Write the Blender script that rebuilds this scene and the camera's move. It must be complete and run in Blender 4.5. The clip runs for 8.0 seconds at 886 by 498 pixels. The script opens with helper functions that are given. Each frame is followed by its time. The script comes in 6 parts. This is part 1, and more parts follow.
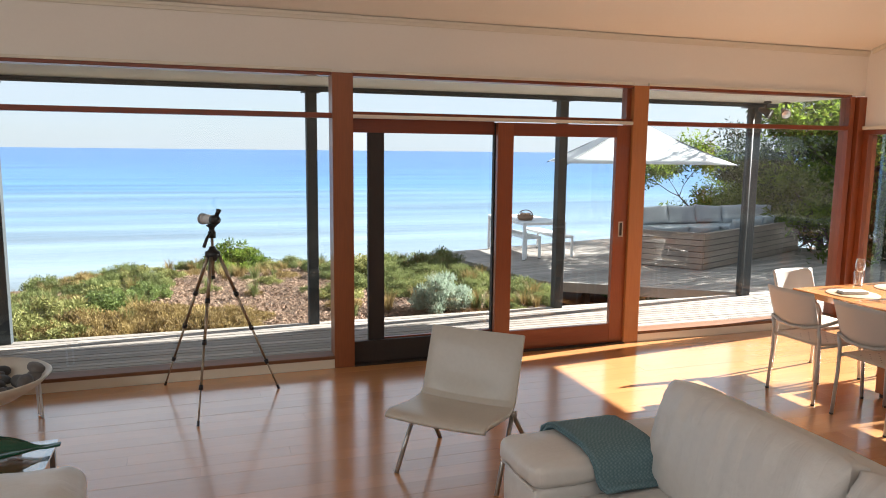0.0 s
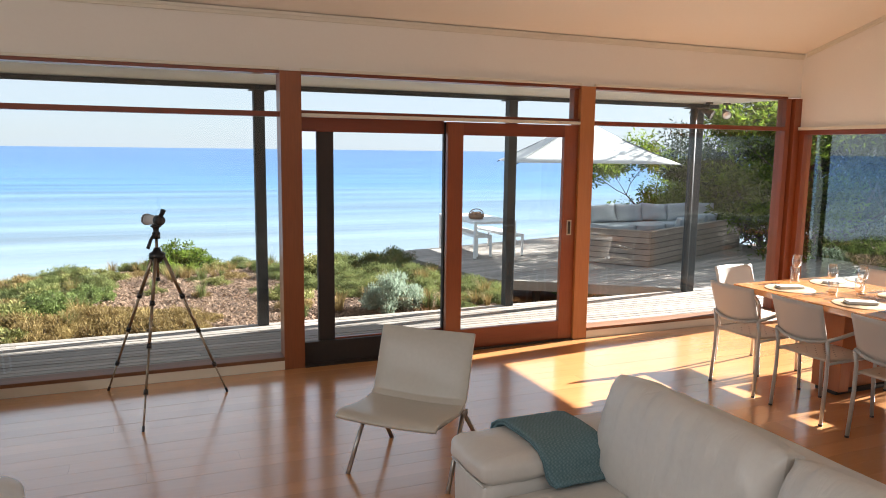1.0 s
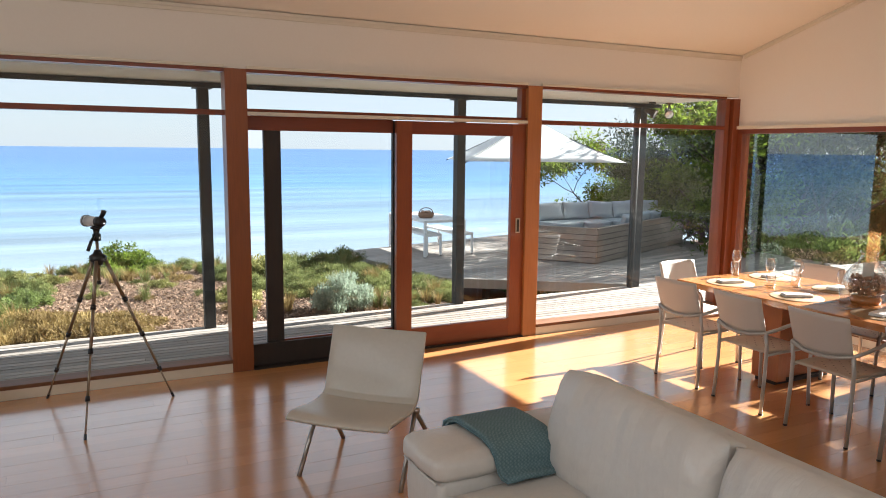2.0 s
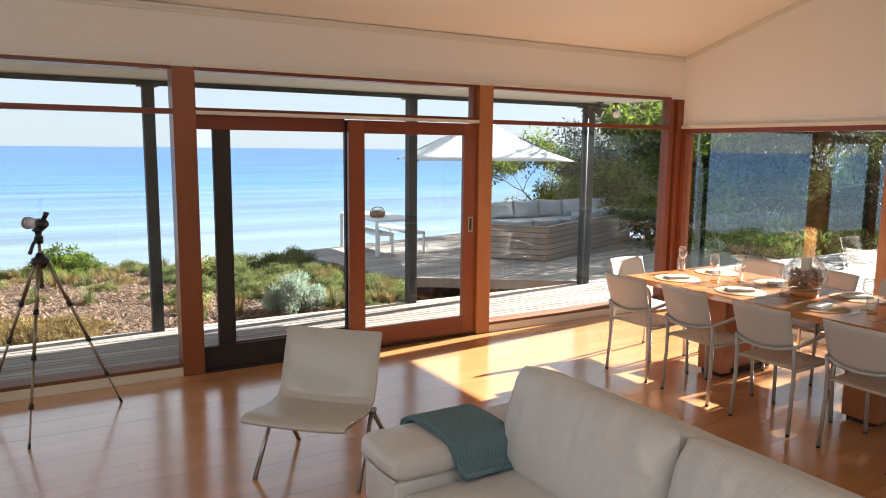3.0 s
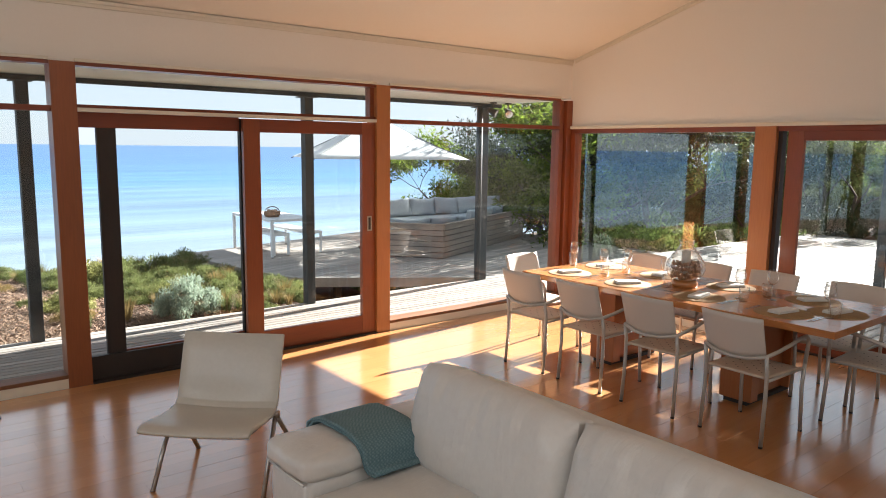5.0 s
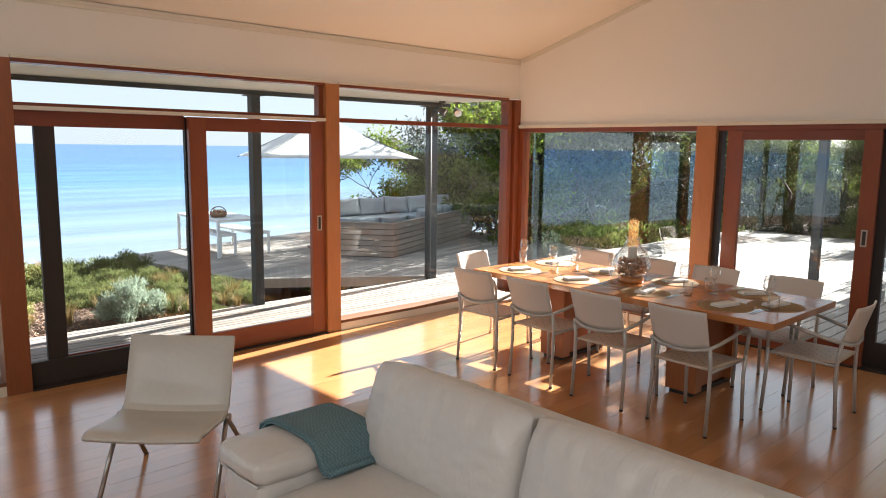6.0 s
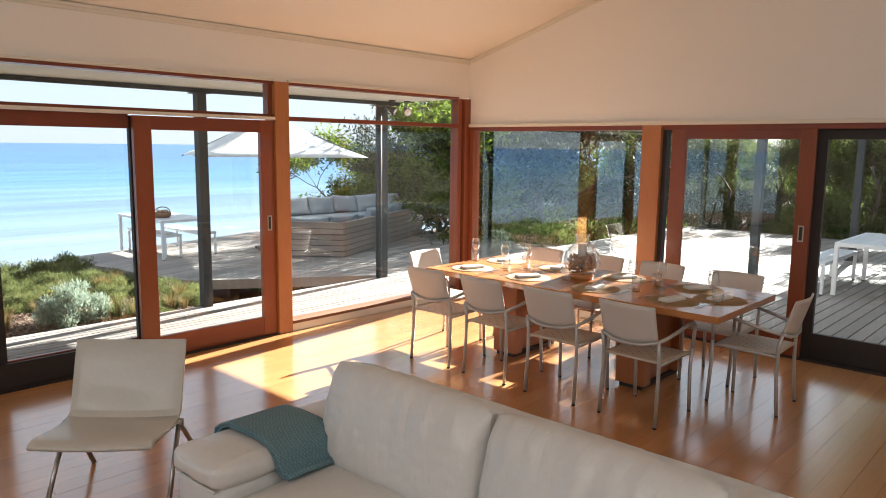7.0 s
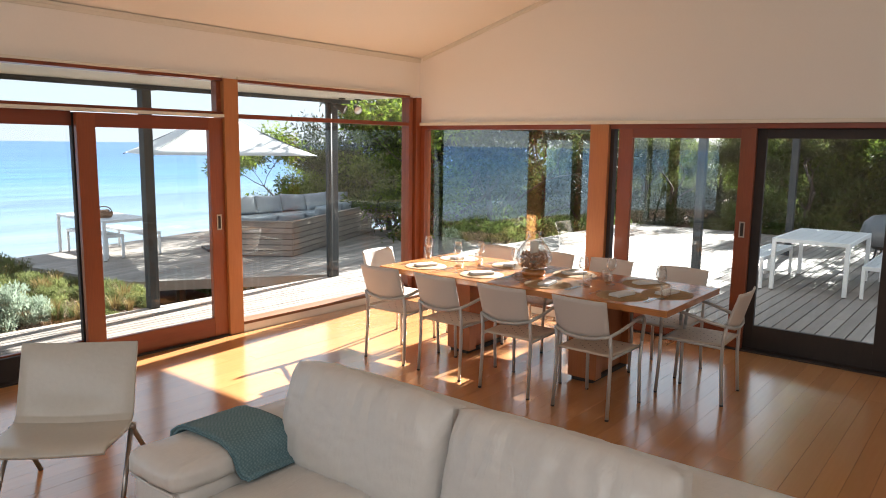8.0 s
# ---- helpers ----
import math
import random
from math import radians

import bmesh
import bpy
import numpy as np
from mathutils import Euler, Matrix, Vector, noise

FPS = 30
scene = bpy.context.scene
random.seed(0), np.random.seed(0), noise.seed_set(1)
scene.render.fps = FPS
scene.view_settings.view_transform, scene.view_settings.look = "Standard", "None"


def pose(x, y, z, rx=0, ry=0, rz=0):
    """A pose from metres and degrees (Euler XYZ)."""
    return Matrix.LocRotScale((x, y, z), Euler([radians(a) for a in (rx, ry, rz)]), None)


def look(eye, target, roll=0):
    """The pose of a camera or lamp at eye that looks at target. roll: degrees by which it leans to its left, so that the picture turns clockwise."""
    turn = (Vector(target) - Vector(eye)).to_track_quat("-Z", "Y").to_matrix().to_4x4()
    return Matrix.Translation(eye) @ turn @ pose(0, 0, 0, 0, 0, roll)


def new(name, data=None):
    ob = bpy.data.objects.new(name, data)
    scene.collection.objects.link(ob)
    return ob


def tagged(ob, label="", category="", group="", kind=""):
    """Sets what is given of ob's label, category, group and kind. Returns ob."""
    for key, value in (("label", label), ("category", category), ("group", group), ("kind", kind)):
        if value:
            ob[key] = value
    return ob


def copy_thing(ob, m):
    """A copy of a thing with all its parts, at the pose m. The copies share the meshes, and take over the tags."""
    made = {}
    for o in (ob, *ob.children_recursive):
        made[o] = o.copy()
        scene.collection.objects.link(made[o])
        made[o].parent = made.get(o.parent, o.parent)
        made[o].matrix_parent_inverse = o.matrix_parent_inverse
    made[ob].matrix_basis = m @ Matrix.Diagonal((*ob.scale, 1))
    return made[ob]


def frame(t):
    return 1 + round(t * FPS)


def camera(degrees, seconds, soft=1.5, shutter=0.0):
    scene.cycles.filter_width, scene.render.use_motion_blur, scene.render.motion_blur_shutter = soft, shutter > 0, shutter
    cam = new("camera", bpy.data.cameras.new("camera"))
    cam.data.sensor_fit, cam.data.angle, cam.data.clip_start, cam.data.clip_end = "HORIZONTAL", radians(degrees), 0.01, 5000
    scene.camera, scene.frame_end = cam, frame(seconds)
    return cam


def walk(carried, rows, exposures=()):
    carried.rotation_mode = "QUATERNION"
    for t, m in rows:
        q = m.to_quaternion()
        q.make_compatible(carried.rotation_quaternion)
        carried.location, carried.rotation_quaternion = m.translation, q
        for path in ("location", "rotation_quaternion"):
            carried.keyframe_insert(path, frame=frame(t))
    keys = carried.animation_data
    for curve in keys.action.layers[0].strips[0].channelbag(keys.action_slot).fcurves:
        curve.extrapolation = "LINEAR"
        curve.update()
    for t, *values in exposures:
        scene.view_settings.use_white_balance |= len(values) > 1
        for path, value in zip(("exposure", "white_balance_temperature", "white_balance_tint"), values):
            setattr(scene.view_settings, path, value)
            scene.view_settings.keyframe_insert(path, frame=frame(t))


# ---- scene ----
cam = camera(63.4, 8.0, soft=1.0)

PATH = [
    (0, (0.363, 0.216, 1.774), (0.997, 2.093, 1.5), 0.6),
    (0.5, (0.366, 0.211, 1.777), (1.062, 2.065, 1.502), 0.6),
    (1, (0.371, 0.207, 1.776), (1.13, 2.036, 1.501), 0.7),
    (1.5, (0.375, 0.205, 1.776), (1.199, 2.007, 1.5), 0.7),
    (3, (0.342, 0.201, 1.779), (1.348, 1.907, 1.501), 0.6),
    (3.5, (0.328, 0.197, 1.782), (1.396, 1.866, 1.503), 0.7),
    (4, (0.317, 0.192, 1.786), (1.445, 1.82, 1.507), 0.7),
    (4.5, (0.305, 0.186, 1.792), (1.492, 1.772, 1.512), 0.7),
    (6, (0.27, 0.184, 1.793), (1.62, 1.633, 1.511), 0.7),
    (6.5, (0.259, 0.19, 1.792), (1.659, 1.589, 1.509), 0.7),
    (7, (0.237, 0.199, 1.796), (1.687, 1.546, 1.512), 0.7),
    (7.5, (0.213, 0.207, 1.795), (1.712, 1.501, 1.51), 0.8),
    (8, (0.188, 0.218, 1.796), (1.733, 1.456, 1.509), 0.8),
]
walk(cam, [(t, look(eye, target, roll)) for t, eye, target, roll in PATH], [(0.0, 2.6), (4.0, 2.6), (8.0, 2.78)])

# ---- light ----
SUN_EL = radians(27.3)
SUN_DIR = Vector((0.994 * math.cos(SUN_EL), 0.11 * math.cos(SUN_EL), math.sin(SUN_EL))).normalized()
world = bpy.data.worlds.new("daylight")
scene.world = world
world.use_nodes = True
wn = world.node_tree
sky = wn.nodes.new("ShaderNodeTexSky")
sky.sky_type = "NISHITA"
sky.sun_disc = False
sky.sun_elevation = SUN_EL
sky.sun_rotation = math.atan2(SUN_DIR.x, SUN_DIR.y)
sky.air_density, sky.dust_density, sky.ozone_density = 1.0, 0.4, 2.5
wn.nodes["Background"].inputs["Strength"].default_value = 0.0285
# a thin bright veil of cloud over the blue
wtc = wn.nodes.new("ShaderNodeTexCoord")
wmap = wn.nodes.new("ShaderNodeMapping")
wmap.inputs["Scale"].default_value = (1.0, 1.0, 5.0)
cloud = wn.nodes.new("ShaderNodeTexNoise")
cloud.inputs["Scale"].default_value, cloud.inputs["Detail"].default_value = 2.2, 6
veil = wn.nodes.new("ShaderNodeMapRange")
veil.inputs["From Min"].default_value, veil.inputs["From Max"].default_value = 0.3, 0.7
veil.inputs["To Min"].default_value, veil.inputs["To Max"].default_value = 0.72, 1.0
wmix = wn.nodes.new("ShaderNodeMixRGB")
wmix.inputs["Color2"].default_value = (5.1, 5.85, 6.9, 1)
wn.links.new(wtc.outputs["Generated"], wmap.inputs[0])
wn.links.new(wmap.outputs[0], cloud.inputs["Vector"])
wn.links.new(cloud.outputs[0], veil.inputs["Value"])
wn.links.new(veil.outputs[0], wmix.inputs["Fac"])
wn.links.new(sky.outputs[0], wmix.inputs["Color1"])
wn.links.new(wmix.outputs[0], wn.nodes["Background"].inputs["Color"])

sun = new("sun", bpy.data.lights.new("sun", "SUN"))
sun.data.energy, sun.data.angle, sun.data.color = 5.0, radians(0.55), (1.0, 0.97, 0.93)
sun.matrix_world = look(SUN_DIR * 50, (0, 0, 0))


def fill_lamp(x, y, z, target, wide, high, watts, color):
    """A daylight fill lamp added in an assumed window opening, out of view."""
    lamp = new("daylight_fill", bpy.data.lights.new("daylight_fill", "AREA"))
    lamp.data.shape, lamp.data.size, lamp.data.size_y = "RECTANGLE", wide, high
    lamp.data.energy, lamp.data.color = watts, color
    lamp.matrix_world = look((x, y, z), target)
    return lamp


LAMP_BACK = 10
LAMP_LEFT = 14
fill_lamp(0.5, -4.44, 4.0, (0.5, 0.5, 2.2), 6.4, 0.7, LAMP_BACK, (1.0, 0.96, 0.90))
fill_lamp(-4.94, 0.6, 3.0, (0, 1.5, 1.6), 4.2, 0.9, LAMP_LEFT, (0.93, 0.97, 1.0))


# ---- materials ----
def shader(name, color, color2=None, rough=0.5, metal=0.0, grain=20.0, stain=1.5, bump=0.1, stretch=(1, 1, 1), spread=0.0,
           coat=0.0, per_object=False, mix=0.5, rough_var=0.08, coat_rough=0.07):
    """A surface with fine grain and broad stains, in object space at real size."""
    m = bpy.data.materials.new(name)
    m.use_nodes = True
    nt = m.node_tree
    n, link = nt.nodes, nt.links.new
    b = n["Principled BSDF"]
    tc = n.new("ShaderNodeTexCoord")
    mp = n.new("ShaderNodeMapping")
    mp.inputs["Scale"].default_value = stretch
    link(tc.outputs["Object"], mp.inputs["Vector"])
    src = mp.outputs[0]
    if per_object:
        info = n.new("ShaderNodeObjectInfo")
        sc = n.new("ShaderNodeMath"); sc.operation = "MULTIPLY"; sc.inputs[1].default_value = 37.0
        link(info.outputs["Random"], sc.inputs[0])
        add = n.new("ShaderNodeVectorMath"); add.operation = "ADD"
        link(src, add.inputs[0]); link(sc.outputs[0], add.inputs[1])
        src = add.outputs[0]
    fine = n.new("ShaderNodeTexNoise"); fine.inputs["Scale"].default_value = grain; fine.inputs["Detail"].default_value = 6
    wide = n.new("ShaderNodeTexNoise"); wide.inputs["Scale"].default_value = stain; wide.inputs["Detail"].default_value = 3
    link(src, fine.inputs["Vector"]); link(tc.outputs["Object"], wide.inputs["Vector"])
    av = n.new("ShaderNodeMath"); av.operation = "MULTIPLY_ADD"; av.inputs[1].default_value = 0.5
    half = n.new("ShaderNodeMath"); half.operation = "MULTIPLY"; half.inputs[1].default_value = 0.5
    link(fine.outputs[0], av.inputs[0]); link(wide.outputs[0], half.inputs[0]); link(half.outputs[0], av.inputs[2])
    ramp = n.new("ShaderNodeValToRGB")
    ramp.color_ramp.elements[0].position, ramp.color_ramp.elements[1].position = 0.5 - mix / 2, 0.5 + mix / 2
    c2 = color2 or tuple(c * 0.82 for c in color)
    ramp.color_ramp.elements[0].color, ramp.color_ramp.elements[1].color = (*c2, 1), (*color, 1)
    link(av.outputs[0], ramp.inputs[0])
    out = ramp.outputs[0]
    if spread:
        hsv = n.new("ShaderNodeHueSaturation")
        rnd = n.new("ShaderNodeObjectInfo").outputs["Random"]
        if not per_object:
            rnd = n.new("ShaderNodeNewGeometry").outputs["Random Per Island"]
        mr = n.new("ShaderNodeMapRange")
        mr.inputs["To Min"].default_value, mr.inputs["To Max"].default_value = 1 - spread, 1 + spread
        link(rnd, mr.inputs["Value"]); link(mr.outputs[0], hsv.inputs["Value"]); link(out, hsv.inputs["Color"])
        out = hsv.outputs[0]
    link(out, b.inputs["Base Color"])
    rr = n.new("ShaderNodeMapRange")
    rr.inputs["To Min"].default_value, rr.inputs["To Max"].default_value = max(0.02, rough - rough_var), rough + rough_var
    link(av.outputs[0], rr.inputs["Value"]); link(rr.outputs[0], b.inputs["Roughness"])
    b.inputs["Metallic"].default_value = metal
    b.inputs["Coat Weight"].default_value, b.inputs["Coat Roughness"].default_value = coat, coat_rough
    if bump:
        bp = n.new("ShaderNodeBump"); bp.inputs["Strength"].default_value = bump; bp.inputs["Distance"].default_value = 0.01
        link(fine.outputs[0], bp.inputs["Height"]); link(bp.outputs[0], b.inputs["Normal"])
    return m


def glass_pane(name, base, tint=(0.96, 0.98, 0.97)):
    """Thin window glass: clear, with a true reflection that grows at grazing angles."""
    m = bpy.data.materials.new(name)
    m.use_nodes = True
    nt = m.node_tree
    n, link = nt.nodes, nt.links.new
    n.remove(n["Principled BSDF"])
    clear = n.new("ShaderNodeBsdfTransparent"); clear.inputs[0].default_value = (*tint, 1)
    gloss = n.new("ShaderNodeBsdfGlossy"); gloss.inputs["Roughness"].default_value = 0.0
    face = n.new("ShaderNodeLayerWeight"); face.inputs[0].default_value = 0.5
    power = n.new("ShaderNodeMath"); power.operation = "POWER"; power.inputs[1].default_value = 5.0
    two = n.new("ShaderNodeMath"); two.operation = "MULTIPLY_ADD"; two.inputs[1].default_value = 0.9; two.inputs[2].default_value = base; two.use_clamp = True
    mixer = n.new("ShaderNodeMixShader")
    link(face.outputs["Facing"], power.inputs[0]); link(power.outputs[0], two.inputs[0]); link(two.outputs[0], mixer.inputs[0])
    link(clear.outputs[0], mixer.inputs[1]); link(gloss.outputs[0], mixer.inputs[2])
    link(mixer.outputs[0], n["Material Output"].inputs["Surface"])
    return m


WALL = shader("painted_plaster", (0.80, 0.75, 0.675), (0.77, 0.72, 0.645), 0.75, grain=60, stain=0.7, bump=0.03)
CEIL = shader("ceiling_paint", (0.80, 0.755, 0.675), (0.77, 0.725, 0.645), 0.8, grain=40, stain=0.6, bump=0.02)
TRIM = shader("cream_trim_paint", (0.72, 0.66, 0.55), (0.68, 0.62, 0.50), 0.45, grain=30, stain=2, bump=0.02)
FIR_V = shader("fir_upright", (0.27, 0.066, 0.017), (0.18, 0.04, 0.011), 0.42, grain=9, stain=1.2, bump=0.05, stretch=(14, 14, 0.9), coat=0.25, per_object=True, spread=0.06)
FIR_H = shader("fir_rail", (0.23, 0.047, 0.013), (0.155, 0.03, 0.009), 0.42, grain=9, stain=1.2, bump=0.05, stretch=(0.9, 0.9, 14), coat=0.25, per_object=True, spread=0.06)
FIR_SILL = shader("fir_sill", (0.20, 0.085, 0.034), (0.14, 0.055, 0.022), 0.6, grain=9, stain=1.2, bump=0.05, stretch=(0.9, 0.9, 14))
FIR_POST = shader("fir_post", (0.47, 0.19, 0.06), (0.36, 0.125, 0.036), 0.45, grain=9, stain=1.2, bump=0.05, stretch=(12, 12, 0.8), coat=0.2, per_object=True, spread=0.05)
FIR_RED = shader("fir_post_red", (0.31, 0.095, 0.03), (0.21, 0.06, 0.019), 0.45, grain=9, stain=1.2, bump=0.05, stretch=(12, 12, 0.8), coat=0.2, per_object=True, spread=0.05)
DARK_WOOD = shader("dark_weathered_wood", (0.035, 0.024, 0.019), (0.018, 0.013, 0.011), 0.6, grain=12, stain=2, bump=0.08, stretch=(4, 4, 1))
STEEL_DARK = shader("dark_grey_powder_coat", (0.028, 0.036, 0.042), (0.023, 0.030, 0.035), 0.7, grain=80, stain=2, bump=0.02)
GLASS = glass_pane("window_glass", 0.05)
GLASS_DECK = glass_pane("double_window_glass", 0.13, (0.9, 0.93, 0.92))
GLASS_DOOR = glass_pane("deck_door_glass", 0.08, (0.94, 0.96, 0.95))
FLOOR = shader("tallow_floorboard", (0.62, 0.31, 0.125), (0.49, 0.22, 0.08), 0.24, grain=5, stain=0.9, bump=0.006, stretch=(0.6, 9, 9), per_object=True, spread=0.08, coat=1.0, mix=0.9, coat_rough=0.16)
FLOOR.node_tree.nodes["Principled BSDF"].inputs["Coat IOR"].default_value = 1.85
FLOOR_REST = shader("tallow_floorboard_rest", (0.62, 0.31, 0.125), (0.49, 0.22, 0.08), 0.24, grain=5, stain=0.9, bump=0.006, stretch=(0.6, 9, 9), spread=0.08, coat=1.0, mix=0.9, coat_rough=0.16)
FLOOR_REST.node_tree.nodes["Principled BSDF"].inputs["Coat IOR"].default_value = 1.85
DECK = shader("silvered_deck_board", (0.37, 0.325, 0.29), (0.15, 0.132, 0.12), 0.75, grain=8, stain=1.1, bump=0.25, stretch=(0.8, 16, 16), per_object=True, spread=0.24, mix=0.6)
DECK_REST = shader("silvered_deck_board_rest", (0.37, 0.325, 0.29), (0.15, 0.132, 0.12), 0.75, grain=8, stain=1.1, bump=0.25, stretch=(0.8, 16, 16), spread=0.16, mix=0.7)
SOFFIT = shader("soffit_paint", (0.72, 0.70, 0.64), None, 0.7, grain=30, stain=1, bump=0.02)


# ---- mesh helpers ----
def box(bm, x0, x1, y0, y1, z0, z1, bevel=0.0):
    made = bmesh.ops.create_cube(bm, size=1)["verts"]
    for v in made:
        v.co = Vector((x0 if v.co.x < 0 else x1, y0 if v.co.y < 0 else y1, z0 if v.co.z < 0 else z1))
    if bevel:
        edges = list({e for v in made for e in v.link_edges})
        bmesh.ops.bevel(bm, geom=edges, offset=bevel, segments=2, profile=0.7, affect="EDGES")
    return bm


def block(x0, x1, y0, y1, z0, z1, bevel=0.0):
    return box(bmesh.new(), x0, x1, y0, y1, z0, z1, bevel)


def mesh_of(name, bm, smooth=False):
    me = bpy.data.meshes.new(name)
    bm.normal_update()
    bm.to_mesh(me)
    bm.free()
    if smooth:
        for p in me.polygons:
            p.use_smooth = True
    return me


def thing(name, bm=None, material=None, label="", category="", group="", kind="", at=None, smooth=False):
    ob = new(name, mesh_of(name, bm, smooth) if bm is not None else None)
    if bm is not None and material:
        ob.data.materials.append(material)
    if at is not None:
        ob.matrix_world = at
    return tagged(ob, label, category, group, kind)


def part(name, bm, material, parent, label="", smooth=False):
    ob = new(name, mesh_of(name, bm, smooth))
    ob.data.materials.append(material)
    ob.parent = parent
    return tagged(ob, label) if label else ob


def tube(bm, points, radius, sides=8, radii=None):
    """A round bar along a line of points, with closed ends."""
    pts = [Vector(p) for p in points]
    rings = []
    up = Vector((0, 0, 1))
    for i, p in enumerate(pts):
        d = (pts[min(i + 1, len(pts) - 1)] - pts[max(i - 1, 0)]).normalized()
        ref = up if abs(d.z) < 0.9 else Vector((1, 0, 0))
        a = d.cross(ref).normalized()
        b = d.cross(a).normalized()
        r = radii[i] if radii else radius
        rings.append([bm.verts.new(p + a * math.cos(2 * math.pi * k / sides) * r + b * math.sin(2 * math.pi * k / sides) * r) for k in range(sides)])
    for r0, r1 in zip(rings, rings[1:]):
        for k in range(sides):
            bm.faces.new((r0[k], r0[(k + 1) % sides], r1[(k + 1) % sides], r1[k]))
    bm.faces.new(rings[0][::-1]); bm.faces.new(rings[-1])
    return bm


def lathe(bm, profile, sides=20, at=(0, 0, 0)):
    """A turned body from (radius, height) pairs."""
    c = Vector(at)
    rings = []
    for r, z in profile:
        rings.append([bm.verts.new(c + Vector((math.cos(2 * math.pi * k / sides) * max(r, 1e-4), math.sin(2 * math.pi * k / sides) * max(r, 1e-4), z))) for k in range(sides)])
    for r0, r1 in zip(rings, rings[1:]):
        for k in range(sides):
            bm.faces.new((r0[k], r0[(k + 1) % sides], r1[(k + 1) % sides], r1[k]))
    return bm


# ---- setting: room shell ----
YW, XW = 5.89, 6.785         # inner faces of the sea wall and of the deck-side wall
RAKE = 0.292


def ceil_z(y):
    return 2.80 + RAKE * (YW - max(y, 0.0))


thing("wall_north", box(block(-5.0, 6.98, YW, YW + 0.16, 2.36, 2.95), -5.0, -4.6, YW, YW + 0.16, -0.1, 2.36), WALL, "cream painted wall band above the sea windows", "wall", kind="structure")
bm = bmesh.new()
pts = [(-4.5, 2.055), (YW, 2.055), (YW, 2.95), (0.0, 4.70), (-4.5, 4.70)]
vs0 = [bm.verts.new((XW, y, z)) for y, z in pts]
vs1 = [bm.verts.new((XW + 0.16, y, z)) for y, z in pts]
bm.faces.new(vs0[::-1]); bm.faces.new(vs1)
for i in range(5):
    bm.faces.new((vs0[i], vs0[(i + 1) % 5], vs1[(i + 1) % 5], vs1[i]))
box(bm, XW, XW + 0.16, -4.5, 0.66, -0.1, 2.055)
thing("wall_east", bm, WALL, "cream painted gable wall above the deck doors", "wall", kind="structure")
# unseen walls; their openings are assumed, to hold the fill lamps
bm = bmesh.new()
for x0, x1, z0, z1 in [(-5.15, -2.7, -0.1, 4.75), (3.7, 6.96, -0.1, 4.75), (-2.7, 3.7, -0.1, 3.65), (-2.7, 3.7, 4.35, 4.75)]:
    box(bm, x0, x1, -4.66, -4.5, z0, z1)
thing("wall_south", bm, WALL, "unseen cream painted wall with an assumed clerestory opening", "wall", kind="structure")
bm = bmesh.new()
for y0, y1, z0, z1 in [(-4.5, -1.5, -0.1, 4.75), (2.7, 6.05, -0.1, 4.75), (-1.5, 2.7, -0.1, 2.55), (-1.5, 2.7, 3.45, 4.75)]:
    box(bm, -5.16, -5.0, y0, y1, z0, z1)
thing("wall_west", bm, WALL, "unseen cream painted wall with an assumed window opening", "wall", kind="structure")
bm = bmesh.new()
for ya, yb in [(YW + 0.16, 0.0), (0.0, -4.7)]:
    za, zb = ceil_z(ya), ceil_z(yb)
    lo = [bm.verts.new(p) for p in ((-5.2, ya, za), (7.0, ya, za), (7.0, yb, zb), (-5.2, yb, zb))]
    hi = [bm.verts.new(v.co + Vector((0, 0, 0.2))) for v in lo]
    bm.faces.new(lo[::-1]); bm.faces.new(hi)
    for i in range(4):
        bm.faces.new((lo[i], lo[(i + 1) % 4], hi[(i + 1) % 4], hi[i]))
bmesh.ops.recalc_face_normals(bm, faces=bm.faces)
thing("ceiling", bm, CEIL, "raked cream painted plasterboard ceiling", "ceiling", kind="structure")
bm = bmesh.new()
box(bm, -5, XW, YW - 0.012, YW, 2.745, 2.785, 0.004)
box(bm, -5, XW, YW - 0.022, YW - 0.012, 2.772, 2.798, 0.003)
thing("trim_cornice", bm, TRIM, "thin cream cornice moulding along the ceiling edge", "cornice", kind="structure")
bm = bmesh.new()
for dy, dz, w in ((0, -0.045, 0.010), (0, -0.016, 0.018)):
    a, b_ = (XW, YW - 0.05), (XW, 0.0)
    vs = []
    for x in (XW - w, XW - 0.001):
        for y in (YW - 0.05, 0.0):
            for z in (0, 0.028):
                vs.append(bm.verts.new((x, y, ceil_z(y) + dz + z - 0.004)))
    for f in ((0, 1, 3, 2), (4, 6, 7, 5), (0, 2, 6, 4), (1, 5, 7, 3), (0, 4, 5, 1), (2, 3, 7, 6)):
        bm.faces.new([vs[i] for i in f])
bmesh.ops.recalc_face_normals(bm, faces=bm.faces)
thing("trim_rake", bm, TRIM, "thin cream moulding along the raked ceiling edge", "cornice", kind="structure")
FLOOR_OB = thing("floor", block(-5.1, 6.9, -4.6, YW + 0.2, -0.12, -0.022), DARK_WOOD, "glossy honey-coloured timber strip floor", "floor", kind="structure")


